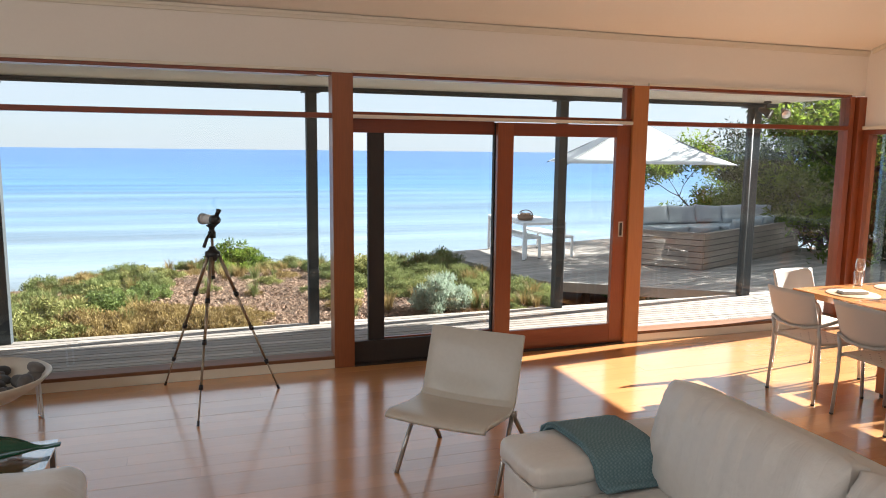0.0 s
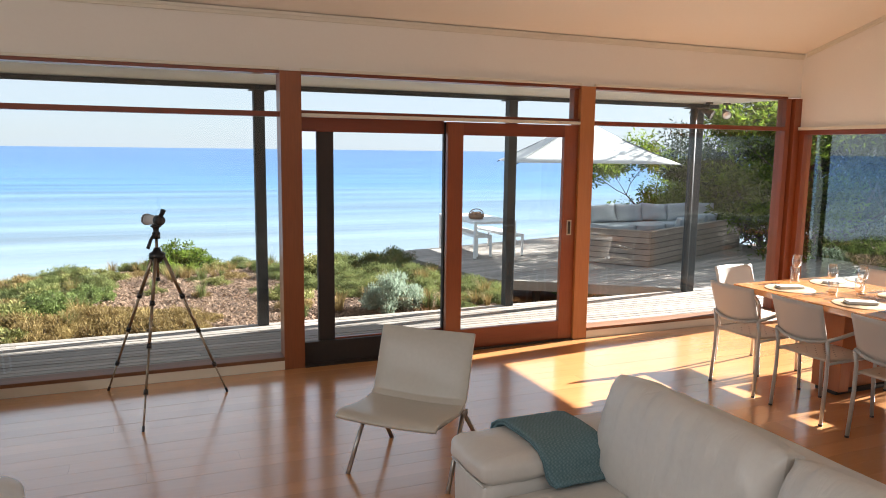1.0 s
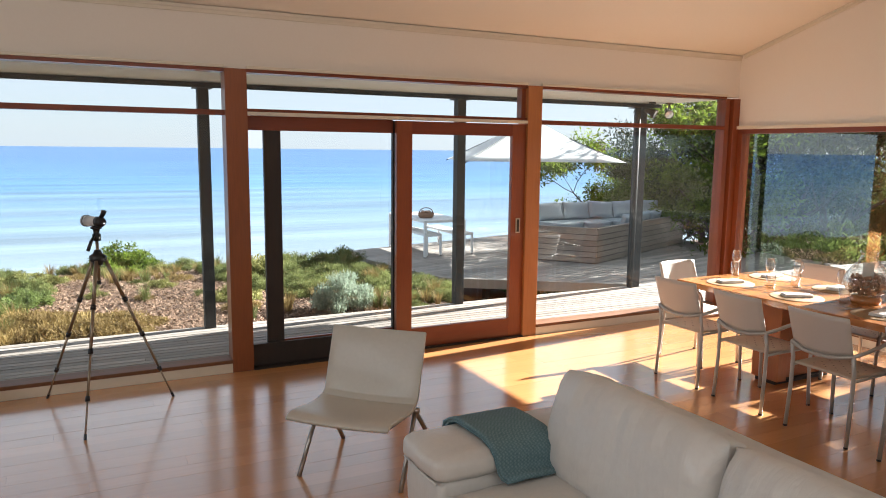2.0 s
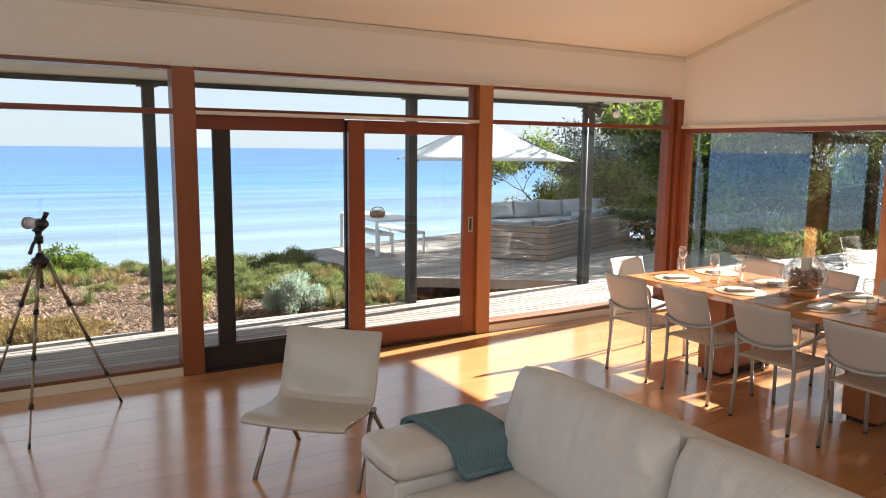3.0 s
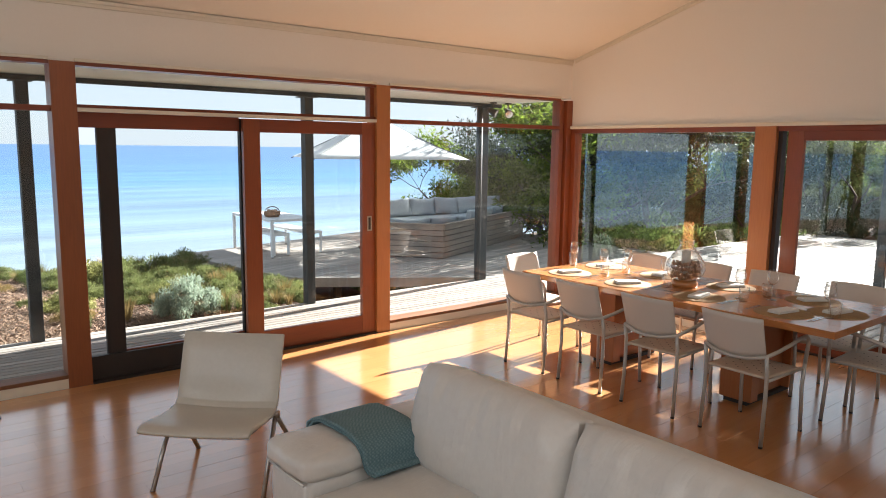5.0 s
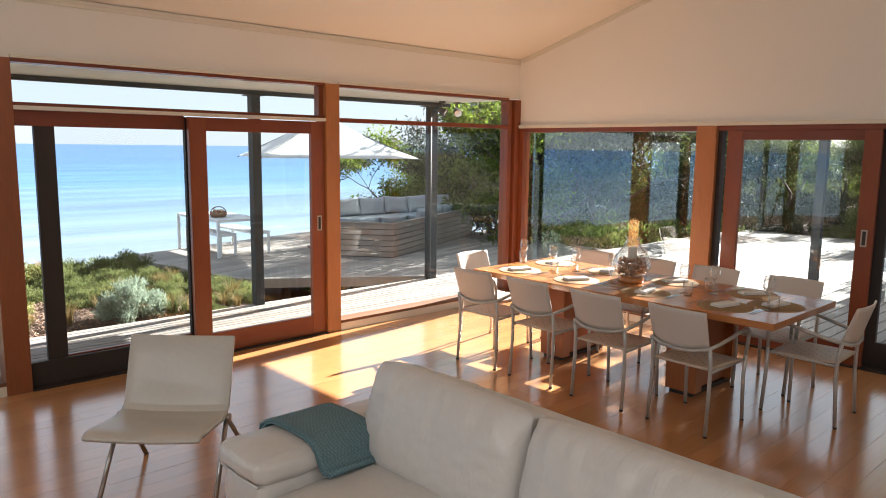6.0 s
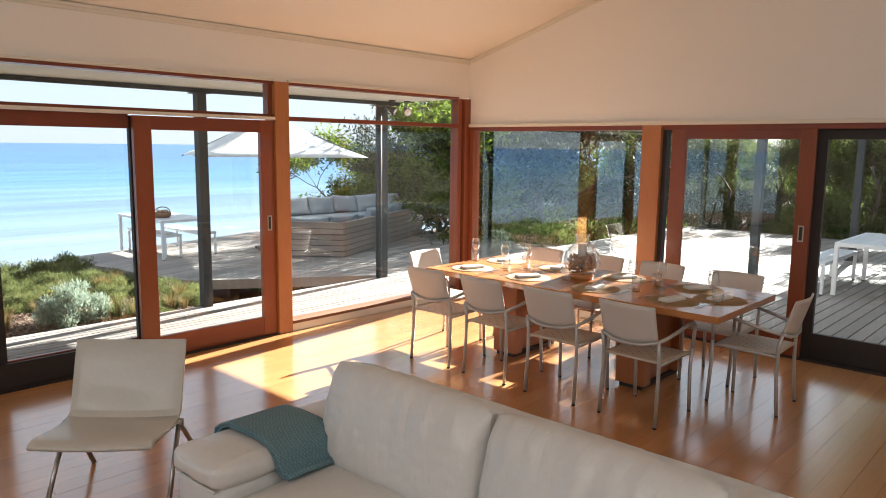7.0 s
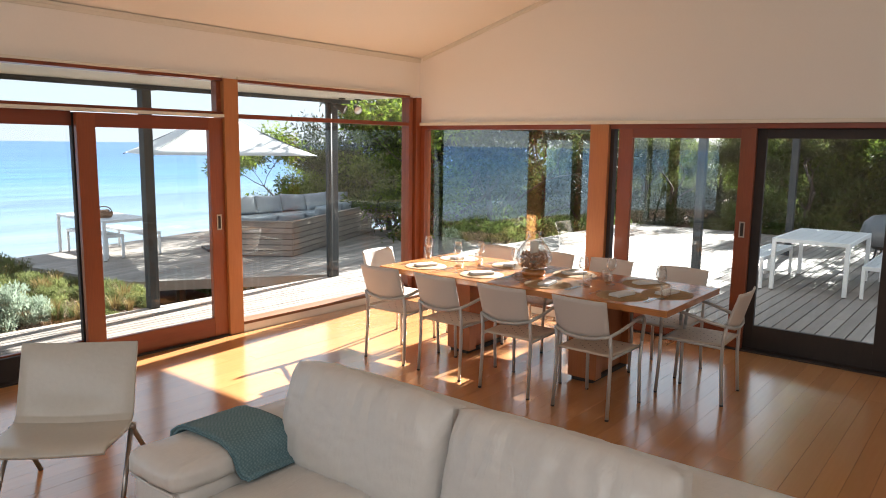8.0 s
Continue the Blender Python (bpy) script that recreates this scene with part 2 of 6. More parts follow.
# ---- setting: sea windows ----
def window_bay(name, x0, x1, label):
    """A fixed bay of the sea wall: skirt, sill, transom, head and two panes."""
    w = thing(name, label=label, category="window", kind="structure")
    w.location = (0, 0, 0)
    part("skirting_box", block(x0, x1, YW - 0.03, YW + 0.12, 0, 0.075, 0.004), TRIM, w, "cream painted skirting box")
    part("window_sill", block(x0, x1, YW - 0.035, YW + 0.13, 0.075, 0.104, 0.004), FIR_SILL, w, "red-brown timber sill")
    part("transom", block(x0, x1, YW - 0.005, YW + 0.1, 2.012, 2.052, 0.004), FIR_H, w)
    part("window_head", block(x0, x1, YW - 0.012, YW + 0.11, 2.336, 2.362, 0.003), FIR_H, w)
    part("pelmet", block(x0, x1, YW - 0.025, YW - 0.002, 2.362, 2.385, 0.003), TRIM, w)
    for z0, z1 in ((0.104, 2.012), (2.052, 2.336)):
        pane = part("pane", block(x0, x1, YW + 0.05, YW + 0.056, z0, z1), GLASS, w, "clear window glass")
        pane.visible_shadow = False
    return w


def column(name, x0, x1, y0, y1, z1, material, label):
    return thing(name, block(x0, x1, y0, y1, 0, z1, 0.006), material, label, "post", kind="structure")


column("column_west", -1.52, -1.355, YW - 0.03, YW + 0.14, 2.345, FIR_RED, "red-brown timber window post")
column("column_mid_west", 1.35, 1.515, YW - 0.03, YW + 0.14, 2.36, FIR_RED, "red-brown timber post between window and sliding door")
column("column_mid_east", 4.06, 4.212, YW - 0.03, YW + 0.14, 2.36, FIR_POST, "orange-brown timber post between door and window")
window_bay("window_1", -1.355, 1.35, "tall fixed sea window in a red-brown timber frame")
window_bay("window_2", -4.6, -1.52, "tall fixed sea window in a red-brown timber frame")
window_bay("window_3", 4.212, 6.60, "tall fixed corner window in a red-brown timber frame")
bm = block(6.60, 6.665, YW, YW + 0.12, 0, 2.345, 0.004)
thing("trim_corner_jamb", box(bm, 6.69, 6.785, YW - 0.03, YW + 0.12, 0, 2.345, 0.004), FIR_V, "red-brown timber corner jamb", "window frame", kind="structure")


def leaf(name, lo, hi, stile_lo, stile_hi, rail_b, rail_t, bottom, top, depth, material_v, material_h, label, along, glass=None):
    """A glazed sliding leaf running along x or y at a depth."""
    d = thing(name, label=label, category="sliding door", kind="structure")
    glass = glass or GLASS

    def b(a0, a1, t0, t1, z0, z1, bev=0.0):
        if along == "x":
            return block(a0, a1, depth + t0, depth + t1, z0, z1, bev)
        return block(depth + t0, depth + t1, a0, a1, z0, z1, bev)
    part("stile", b(lo, stile_lo, 0, 0.045, bottom, top, 0.003), material_v, d)
    part("stile", b(stile_hi, hi, 0, 0.045, bottom, top, 0.003), material_v, d)
    part("bottom_rail", b(stile_lo, stile_hi, 0.002, 0.043, bottom, rail_b, 0.003), material_h, d)
    part("top_rail", b(stile_lo, stile_hi, 0.002, 0.043, rail_t, top, 0.003), material_h, d)
    pane = part("pane", b(stile_lo - 0.005, stile_hi + 0.005, 0.02, 0.026, rail_b - 0.005, rail_t + 0.005), glass, d, "clear door glass")
    pane.visible_shadow = False
    return d


d = leaf("door_1", 2.762, 4.06, 2.908, 3.916, 0.188, 1.898, 0.012, 2.008, YW + 0.0, FIR_V, FIR_H, "closed red-brown timber sliding door with a full pane", "x")
BRASS = shader("worn_metal_pull", (0.55, 0.50, 0.42), (0.42, 0.37, 0.3), 0.35, metal=0.9, grain=60, bump=0.02)
PULL_DARK = shader("recess_dark", (0.03, 0.025, 0.02), None, 0.6)
bm = bmesh.new()
for a in ((3.968, 4.016, 1.0, 1.012), (3.968, 4.016, 1.128, 1.14), (3.968, 3.978, 1.012, 1.128), (4.006, 4.016, 1.012, 1.128)):
    box(bm, a[0], a[1], YW - 0.006, YW + 0.002, a[2], a[3])
part("handle", bm, BRASS, d, "flush metal pull")
part("pull_recess", block(3.978, 4.006, YW - 0.002, YW + 0.002, 1.012, 1.128), PULL_DARK, d)
leaf("door_2", 1.655, 2.90, 1.79, 2.76, 0.20, 1.905, 0.012, 2.008, YW + 0.075, DARK_WOOD, FIR_H, "dark timber outer sliding leaf with a full pane", "x")
t = thing("trim_door_head", label="timber head and pale track above the sea door", category="door frame", kind="structure")
part("transom", block(1.515, 4.06, YW - 0.008, YW + 0.1, 2.042, 2.066, 0.003), FIR_H, t)
part("track", block(1.515, 4.06, YW - 0.03, YW + 0.06, 2.016, 2.042, 0.003), TRIM, t, "pale roller track")
part("window_head", block(1.515, 4.06, YW - 0.012, YW + 0.11, 2.336, 2.362, 0.003), FIR_H, t)
part("pelmet", block(1.515, 4.06, YW - 0.025, YW - 0.002, 2.362, 2.385, 0.003), TRIM, t)
part("door_head", block(1.515, 2.751, YW + 0.06, YW + 0.12, 1.905, 2.016, 0.003), FIR_H, t)
pane = part("pane", block(1.515, 4.06, YW + 0.05, YW + 0.056, 2.066, 2.336), GLASS, t, "clear transom glass")
pane.visible_shadow = False
part("jamb", block(4.015, 4.06, YW + 0.02, YW + 0.1, 2.066, 2.336, 0.002), FIR_V, t)
t = thing("trim_door_track", block(1.515, 4.06, YW - 0.04, YW + 0.13, 0.0, 0.012), DARK_WOOD, "dark sliding door track in the floor", "door track", kind="structure")
thing("trim_screen_rail", block(1.515, 2.75, YW + 0.035, YW + 0.07, 0.012, 0.19, 0.003), DARK_WOOD, "dark lower rail of the sea door", "door frame", kind="structure")

# ---- setting: deck-side windows and doors ----
w = thing("window_4", label="fixed corner window with a timber frame facing the deck", category="window", kind="structure")
part("jamb", block(XW - 0.01, XW + 0.11, 5.80, 5.86, 0, 1.985, 0.004), FIR_V, w)
part("skirting_box", block(XW - 0.03, XW + 0.12, 3.618, 5.80, 0, 0.075, 0.004), TRIM, w)
part("window_sill", block(XW - 0.035, XW + 0.13, 3.618, 5.80, 0.075, 0.104, 0.004), FIR_SILL, w)
part("window_head", block(XW - 0.01, XW + 0.11, 3.618, 5.86, 1.972, 2.02, 0.004), FIR_H, w)
pane = part("pane", block(XW + 0.05, XW + 0.056, 3.618, 5.80, 0.104, 1.972), GLASS_DECK, w, "clear window glass")
pane.visible_shadow = False
thing("column_east", block(XW - 0.03, XW + 0.14, 3.42, 3.618, 0, 2.02, 0.006), FIR_POST, "orange-brown timber post beside the deck doors", "post", kind="structure")
thing("column_south_east", block(XW - 0.03, XW + 0.14, 0.66, 0.86, 0, 2.02, 0.006), FIR_POST, "timber post beside the deck doors", "post", kind="structure")
d = leaf("door_3", 2.045, 3.32, 2.172, 3.18, 0.20, 1.89, 0.012, 1.975, XW + 0.0, FIR_V, FIR_H, "closed red-brown timber sliding door to the deck", "y", GLASS_DOOR)
bm = bmesh.new()
for a in ((2.085, 2.133, 1.02, 1.032), (2.085, 2.133, 1.148, 1.16), (2.085, 2.095, 1.032, 1.148), (2.123, 2.133, 1.032, 1.148)):
    box(bm, XW - 0.006, XW + 0.002, a[0], a[1], a[2], a[3])
part("handle", bm, BRASS, d, "flush metal pull")
part("pull_recess", block(XW - 0.002, XW + 0.002, 2.095, 2.123, 1.032, 1.148), PULL_DARK, d)
leaf("door_4", 0.90, 2.10, 1.03, 1.975, 0.225, 1.89, 0.012, 1.975, XW + 0.075, DARK_WOOD, DARK_WOOD, "dark timber outer sliding leaf to the deck", "y")
t = thing("trim_deck_door_head", label="timber head and pale track above the deck doors", category="door frame", kind="structure")
part("door_head", block(XW - 0.008, XW + 0.12, 0.86, 3.42, 1.975, 2.02, 0.003), FIR_H, t)
part("track", block(XW - 0.035, XW + 0.02, 0.66, 5.86, 2.02, 2.055, 0.004), TRIM, t, "pale blind pelmet strip")
part("jamb", block(XW + 0.02, XW + 0.1, 3.38, 3.42, 0, 1.975, 0.003), DARK_WOOD, t)
thing("trim_deck_track", block(XW - 0.04, XW + 0.13, 0.86, 3.42, 0.0, 0.012), DARK_WOOD, "dark sliding door track in the floor", "door track", kind="structure")

# ---- verandah and decks ----
for x in (-4.27, -1.41, 1.45, 4.31):
    p = thing("verandah_post", label="dark grey square steel verandah post on the deck", category="post", group="verandah posts")
    part("shaft", block(x - 0.053, x + 0.053, 7.63, 7.736, -0.06, 2.335, 0.004), STEEL_DARK, p)
    part("cap_plate", block(x - 0.09, x + 0.09, 7.58, 7.78, 2.335, 2.347, 0.002), STEEL_DARK, p)
p = thing("verandah_post", label="dark grey paired steel post at the verandah corner", category="post", group="verandah posts")
part("shaft", block(6.95, 7.085, 7.63, 7.736, -0.06, 2.335, 0.004), STEEL_DARK, p)
part("downpipe", tube(bmesh.new(), [(6.935, 7.64, -0.06), (6.935, 7.64, 2.335)], 0.036, 12), STEEL_DARK, p, "dark grey round downpipe", smooth=True)
part("cap_plate", block(6.90, 7.15, 7.56, 7.80, 2.335, 2.347, 0.002), STEEL_DARK, p)
thing("verandah_beam", block(-6.0, 7.35, 7.66, 7.72, 2.347, 2.395, 0.003), STEEL_DARK, "dark grey steel beam under the verandah eave", "beam")
bm = block(-6.0, 7.35, YW + 0.161, 7.66, 2.40, 2.50)
thing("verandah_soffit", box(bm, -6.0, 7.35, 7.66, 7.85, 2.40, 2.50), SOFFIT, "pale painted soffit under the verandah roof", "soffit", kind="structure")

# ---- ground, sea ----
def smoothstep(a, b, v):
    v = min(1.0, max(0.0, (v - a) / (b - a)))
    return v * v * (3 - 2 * v)


SEA_Z = -9.0
DZ = -0.06      # verandah and deck level
PZ = -0.33      # lookout platform level


def ground_z(x, y):
    """The dune: mulch before the verandah, then a fall to the beach."""
    n = noise.noise(Vector((x * 0.45, y * 0.45, 0.3))) * 0.10 + noise.noise(Vector((x * 1.5, y * 1.5, 2.1))) * 0.05
    z = -0.20 + n * smoothstep(7.8, 9.0, y) - 0.105 * max(0, y - 9.0) * (1 - 0.6 * smoothstep(-2.6, 0.2, x))
    z -= 0.75 * smoothstep(4.5, 5.6, x) * smoothstep(7.7, 8.4, y)
    z -= 0.85 * smoothstep(5.2, 6.4, x) * smoothstep(7.8, 8.5, y) * (1 - smoothstep(9.5, 11, x)) * (1 - smoothstep(11, 12.5, y))
    away = max(y - 13.4, (-x - 7) * 0.25, 0)
    if x > 15 and y < 24:
        away *= 1 - smoothstep(15, 20, x) * (1 - smoothstep(17, 24, y))
    z -= smoothstep(0, 7, away) * 1.6 + max(0, away - 3) * 0.16
    if x > 8:
        z += 0.08 * min(max(0, x - 19), 14) - 0.45 * smoothstep(8, 9, x) * (1 - smoothstep(16, 18, x))
    if y < 6.2 and x < 7:
        z = min(z, -0.5)
    return max(z, SEA_Z - 1.0)


def grid_sheet(xs, ys, f):
    bm = bmesh.new()
    rows = [[bm.verts.new((x, y, f(x, y))) for x in xs] for y in ys]
    for r0, r1 in zip(rows, rows[1:]):
        for i in range(len(xs) - 1):
            bm.faces.new((r0[i], r0[i + 1], r1[i + 1], r1[i]))
    return bm


SAND = shader("mulched_dune_soil", (0.17, 0.092, 0.06), (0.05, 0.028, 0.019), 0.9, grain=24, stain=1.2, bump=0.6, mix=0.6)
xs = [-60, -40, -25, -16] + [-12 + 0.5 * i for i in range(84)] + [32, 40, 55, 80, 120]
ys = [-60, -30, -12, -4, 2] + [6 + 0.4 * i for i in range(60)] + [31, 34, 38, 44, 52, 62, 75, 95]
thing("ground", grid_sheet(xs, ys, ground_z), SAND, "brown mulched dune falling away to the beach", "ground", kind="structure", smooth=True)


def sea_material():
    m = bpy.data.materials.new("shallow_sea")
    m.use_nodes = True
    nt = m.node_tree
    n, link = nt.nodes, nt.links.new
    b = n["Principled BSDF"]
    tc = n.new("ShaderNodeTexCoord")
    sep = n.new("ShaderNodeSeparateXYZ")
    link(tc.outputs["Object"], sep.inputs[0])
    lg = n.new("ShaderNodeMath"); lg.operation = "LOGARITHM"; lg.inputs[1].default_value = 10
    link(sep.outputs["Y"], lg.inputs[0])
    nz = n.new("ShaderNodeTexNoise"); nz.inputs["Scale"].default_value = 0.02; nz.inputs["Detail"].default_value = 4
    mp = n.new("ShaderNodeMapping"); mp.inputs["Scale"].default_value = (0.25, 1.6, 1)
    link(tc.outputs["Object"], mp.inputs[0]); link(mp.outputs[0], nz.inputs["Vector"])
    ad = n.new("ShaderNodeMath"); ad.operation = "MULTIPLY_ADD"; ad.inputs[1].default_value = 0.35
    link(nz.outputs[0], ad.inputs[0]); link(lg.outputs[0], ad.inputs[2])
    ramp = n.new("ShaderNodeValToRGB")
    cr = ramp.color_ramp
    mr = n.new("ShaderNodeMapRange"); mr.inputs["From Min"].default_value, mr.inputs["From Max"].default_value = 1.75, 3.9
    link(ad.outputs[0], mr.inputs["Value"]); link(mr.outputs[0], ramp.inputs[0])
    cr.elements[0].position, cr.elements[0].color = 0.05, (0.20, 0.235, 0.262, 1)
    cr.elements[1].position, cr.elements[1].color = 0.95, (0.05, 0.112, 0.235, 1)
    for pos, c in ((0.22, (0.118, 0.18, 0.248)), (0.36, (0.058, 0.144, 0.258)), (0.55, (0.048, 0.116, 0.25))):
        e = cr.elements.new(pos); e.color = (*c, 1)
    # wind streaks and small swells
    st = n.new("ShaderNodeTexNoise"); st.inputs["Scale"].default_value = 0.09; st.inputs["Detail"].default_value = 7
    mp3 = n.new("ShaderNodeMapping"); mp3.inputs["Scale"].default_value = (0.07, 1.0, 1)
    link(tc.outputs["Object"], mp3.inputs[0]); link(mp3.outputs[0], st.inputs["Vector"])
    sm = n.new("ShaderNodeMapRange"); sm.inputs["From Min"].default_value, sm.inputs["From Max"].default_value = 0.35, 0.65
    sm.inputs["To Min"].default_value, sm.inputs["To Max"].default_value = 0.76, 1.2
    link(st.outputs[0], sm.inputs["Value"])
    hs = n.new("ShaderNodeHueSaturation"); link(sm.outputs[0], hs.inputs["Value"]); link(ramp.outputs[0], hs.inputs["Color"])
    link(hs.outputs[0], b.inputs["Base Color"])
    b.inputs["Roughness"].default_value = 0.4
    b.inputs["IOR"].default_value = 1.2
    wv = n.new("ShaderNodeTexNoise"); wv.inputs["Scale"].default_value = 0.35; wv.inputs["Detail"].default_value = 5
    mp2 = n.new("ShaderNodeMapping"); mp2.inputs["Scale"].default_value = (0.12, 1.0, 1)
    link(tc.outputs["Object"], mp2.inputs[0]); link(mp2.outputs[0], wv.inputs["Vector"])
    bp = n.new("ShaderNodeBump"); bp.inputs["Strength"].default_value = 0.6; bp.inputs["Distance"].default_value = 0.5
    link(wv.outputs[0], bp.inputs["Height"]); link(bp.outputs[0], b.inputs["Normal"])
    return m


bm = bmesh.new()
vs = [bm.verts.new(p) for p in ((-4500, 30, 0), (4500, 30, 0), (4500, 4700, 0), (-4500, 4700, 0))]
bm.faces.new(vs)
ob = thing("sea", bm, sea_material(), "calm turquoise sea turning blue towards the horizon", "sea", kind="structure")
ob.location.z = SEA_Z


# ---- plants ----
def leaf_shader(name, dark, light, translucent=0.35):
    m = bpy.data.materials.new(name)
    m.use_nodes = True
    nt = m.node_tree
    n, link = nt.nodes, nt.links.new
    b = n["Principled BSDF"]
    g = n.new("ShaderNodeNewGeometry")
    ramp = n.new("ShaderNodeValToRGB")
    ramp.color_ramp.elements[0].color, ramp.color_ramp.elements[1].color = (*dark, 1), (*light, 1)
    tc = n.new("ShaderNodeTexCoord"); nz = n.new("ShaderNodeTexNoise"); nz.inputs["Scale"].default_value = 2.0
    link(tc.outputs["Object"], nz.inputs["Vector"])
    mx = n.new("ShaderNodeMath"); mx.operation = "MULTIPLY_ADD"; mx.inputs[1].default_value = 0.55
    sh = n.new("ShaderNodeMath"); sh.operation = "MULTIPLY_ADD"; sh.inputs[1].default_value = 2.4; sh.inputs[2].default_value = -0.98
    link(nz.outputs[0], sh.inputs[0]); link(g.outputs["Random Per Island"], mx.inputs[0]); link(sh.outputs[0], mx.inputs[2])
    link(mx.outputs[0], ramp.inputs[0]); link(ramp.outputs[0], b.inputs["Base Color"])
    b.inputs["Roughness"].default_value = 0.7
    b.inputs["Specular IOR Level"].default_value = 0.18
    tr = n.new("ShaderNodeBsdfTranslucent"); link(ramp.outputs[0], tr.inputs[0])
    mix = n.new("ShaderNodeMixShader"); mix.inputs[0].default_value = translucent
    link(b.outputs[0], mix.inputs[1]); link(tr.outputs[0], mix.inputs[2])
    link(mix.outputs[0], n["Material Output"].inputs["Surface"])
    return m


LEAF_GREEN = leaf_shader("leaf_fresh_green", (0.06, 0.085, 0.025), (0.19, 0.245, 0.075), 0.4)
LEAF_TREE = leaf_shader("leaf_tea_tree", (0.016, 0.022, 0.008), (0.12, 0.145, 0.045), 0.4)
LEAF_WATTLE = leaf_shader("leaf_wattle", (0.03, 0.055, 0.01), (0.22, 0.30, 0.045), 0.55)
LEAF_HEDGE = leaf_shader("leaf_hedge_green", (0.042, 0.062, 0.017), (0.165, 0.21, 0.058), 0.5)
LEAF_OLIVE = leaf_shader("leaf_olive", (0.06, 0.075, 0.025), (0.23, 0.26, 0.095), 0.4)
LEAF_DARK = leaf_shader("leaf_dark_green", (0.008, 0.013, 0.006), (0.045, 0.066, 0.019), 0.06)
LEAF_GREY = leaf_shader("leaf_silver_grey", (0.20, 0.25, 0.19), (0.42, 0.50, 0.40))
LEAF_GOLD = leaf_shader("leaf_dry_gold", (0.13, 0.085, 0.035), (0.34, 0.25, 0.10))
LEAF_YELLOW = leaf_shader("leaf_yellow_green", (0.11, 0.115, 0.035), (0.31, 0.31, 0.115))
BARK = shader("grey_bark", (0.13, 0.10, 0.08), (0.05, 0.038, 0.03), 0.9, grain=14, stain=3, bump=0.5, stretch=(4, 4, 1))


def leaves_mesh(name, clumps, per_clump, size, slim, material, seed, up=0.35):
    """Many small pointed leaves round clump centres (x, y, z, radius)."""
    rng = np.random.default_rng(seed)
    verts, faces = [], []
    for cx, cy, cz, r in clumps:
        k = max(3, int(per_clump))
        d = rng.normal(size=(k, 3)); d /= np.linalg.norm(d, axis=1)[:, None]
        c = np.array((cx, cy, cz)) + d * (r * rng.random((k, 1)) ** 0.5) * (1, 1, 0.75)
        a = d * 0.7 + rng.normal(size=(k, 3)) * 0.6 + (0, 0, up)
        a /= np.linalg.norm(a, axis=1)[:, None]
        b = np.cross(a, rng.normal(size=(k, 3))); b /= np.linalg.norm(b, axis=1)[:, None]
        s = size * (0.6 + 0.8 * rng.random((k, 1)))
        base = len(verts)
        q = np.stack((c - a * s, c + b * s * slim, c + a * s, c - b * s * slim), axis=1).reshape(-1, 3)
        verts.extend(map(tuple, q))
        faces.extend((base + 4 * i, base + 4 * i + 1, base + 4 * i + 2, base + 4 * i + 3) for i in range(k))
    me = bpy.data.meshes.new(name)
    me.from_pydata(verts, [], faces)
    me.materials.append(material)
    return me


def mesh_part(name, me, parent, label=""):
    ob = new(name, me)
    ob.parent = parent
    return tagged(ob, label) if label else ob


def shrub(name, label, material, seed, radius, height, clumps=26, per=70, size=0.035, slim=0.3, up=0.5, spiky=False):
    """A low bush: stems from the ground and clumps of leaves."""
    rng = random.Random(seed)
    ob = thing(name, label=label, category="shrub", group="dune shrubs")
    bm, cl = bmesh.new(), []
    for i in range(clumps):
        a, r = rng.uniform(0, 6.283), radius * math.sqrt(rng.random()) * 0.9
        top = height * (1 - 0.55 * (r / radius) ** 2) * rng.uniform(0.6, 1.05)
        p = Vector((math.cos(a) * r, math.sin(a) * r, top))
        if i % 2 == 0:
            tube(bm, [(p.x * 0.15, p.y * 0.15, -0.1), (p.x * 0.6, p.y * 0.6, top * 0.5), p], 0.008, 4, [0.012, 0.008, 0.004])
        cl.append((p.x, p.y, p.z - 0.04, radius * rng.uniform(0.2, 0.32)))
        cl.append((p.x * 0.9, p.y * 0.9, p.z * 0.5, radius * rng.uniform(0.2, 0.34)))
    part("stems", bm, BARK, ob)
    mesh_part("foliage", leaves_mesh("foliage", cl, per, size, slim, material, seed, up), ob)
    return ob


def grass_tuft(seed, radius, height, count, material, label):
    rng = random.Random(seed)
    ob = thing("grass_tuft", label=label, category="grass", group="grass tufts")
    verts, faces = [], []
    for i in range(count):
        a, r = rng.uniform(0, 6.283), radius * 0.35 * rng.random()
        x, y, lean = math.cos(a) * r, math.sin(a) * r, rng.uniform(0.3, 1.0) * radius
        h, w = height * rng.uniform(0.6, 1.1), 0.006
        dx, dy = math.cos(a), math.sin(a)
        k = len(verts)
        for f, z, ww in ((0, -0.05, 1), (0.35, 0.6, 0.8), (1, 1, 0.1)):
            verts += [(x + dx * lean * f - dy * w * ww, y + dy * lean * f + dx * w * ww, h * z), (x + dx * lean * f + dy * w * ww, y + dy * lean * f - dx * w * ww, h * z)]
        faces += [(k, k + 1, k + 3, k + 2), (k + 2, k + 3, k + 5, k + 4)]
    me = bpy.data.meshes.new("blades")
    me.from_pydata(verts, [], faces)
    me.materials.append(material)
    mesh_part("blades", me, ob)
    return ob


def place(x, y, s=1.0, turn=0.0, sink=0.0):
    return Matrix.Translation((x, y, ground_z(x, y) - sink)) @ Matrix.Rotation(turn, 4, "Z") @ Matrix.Scale(s, 4)


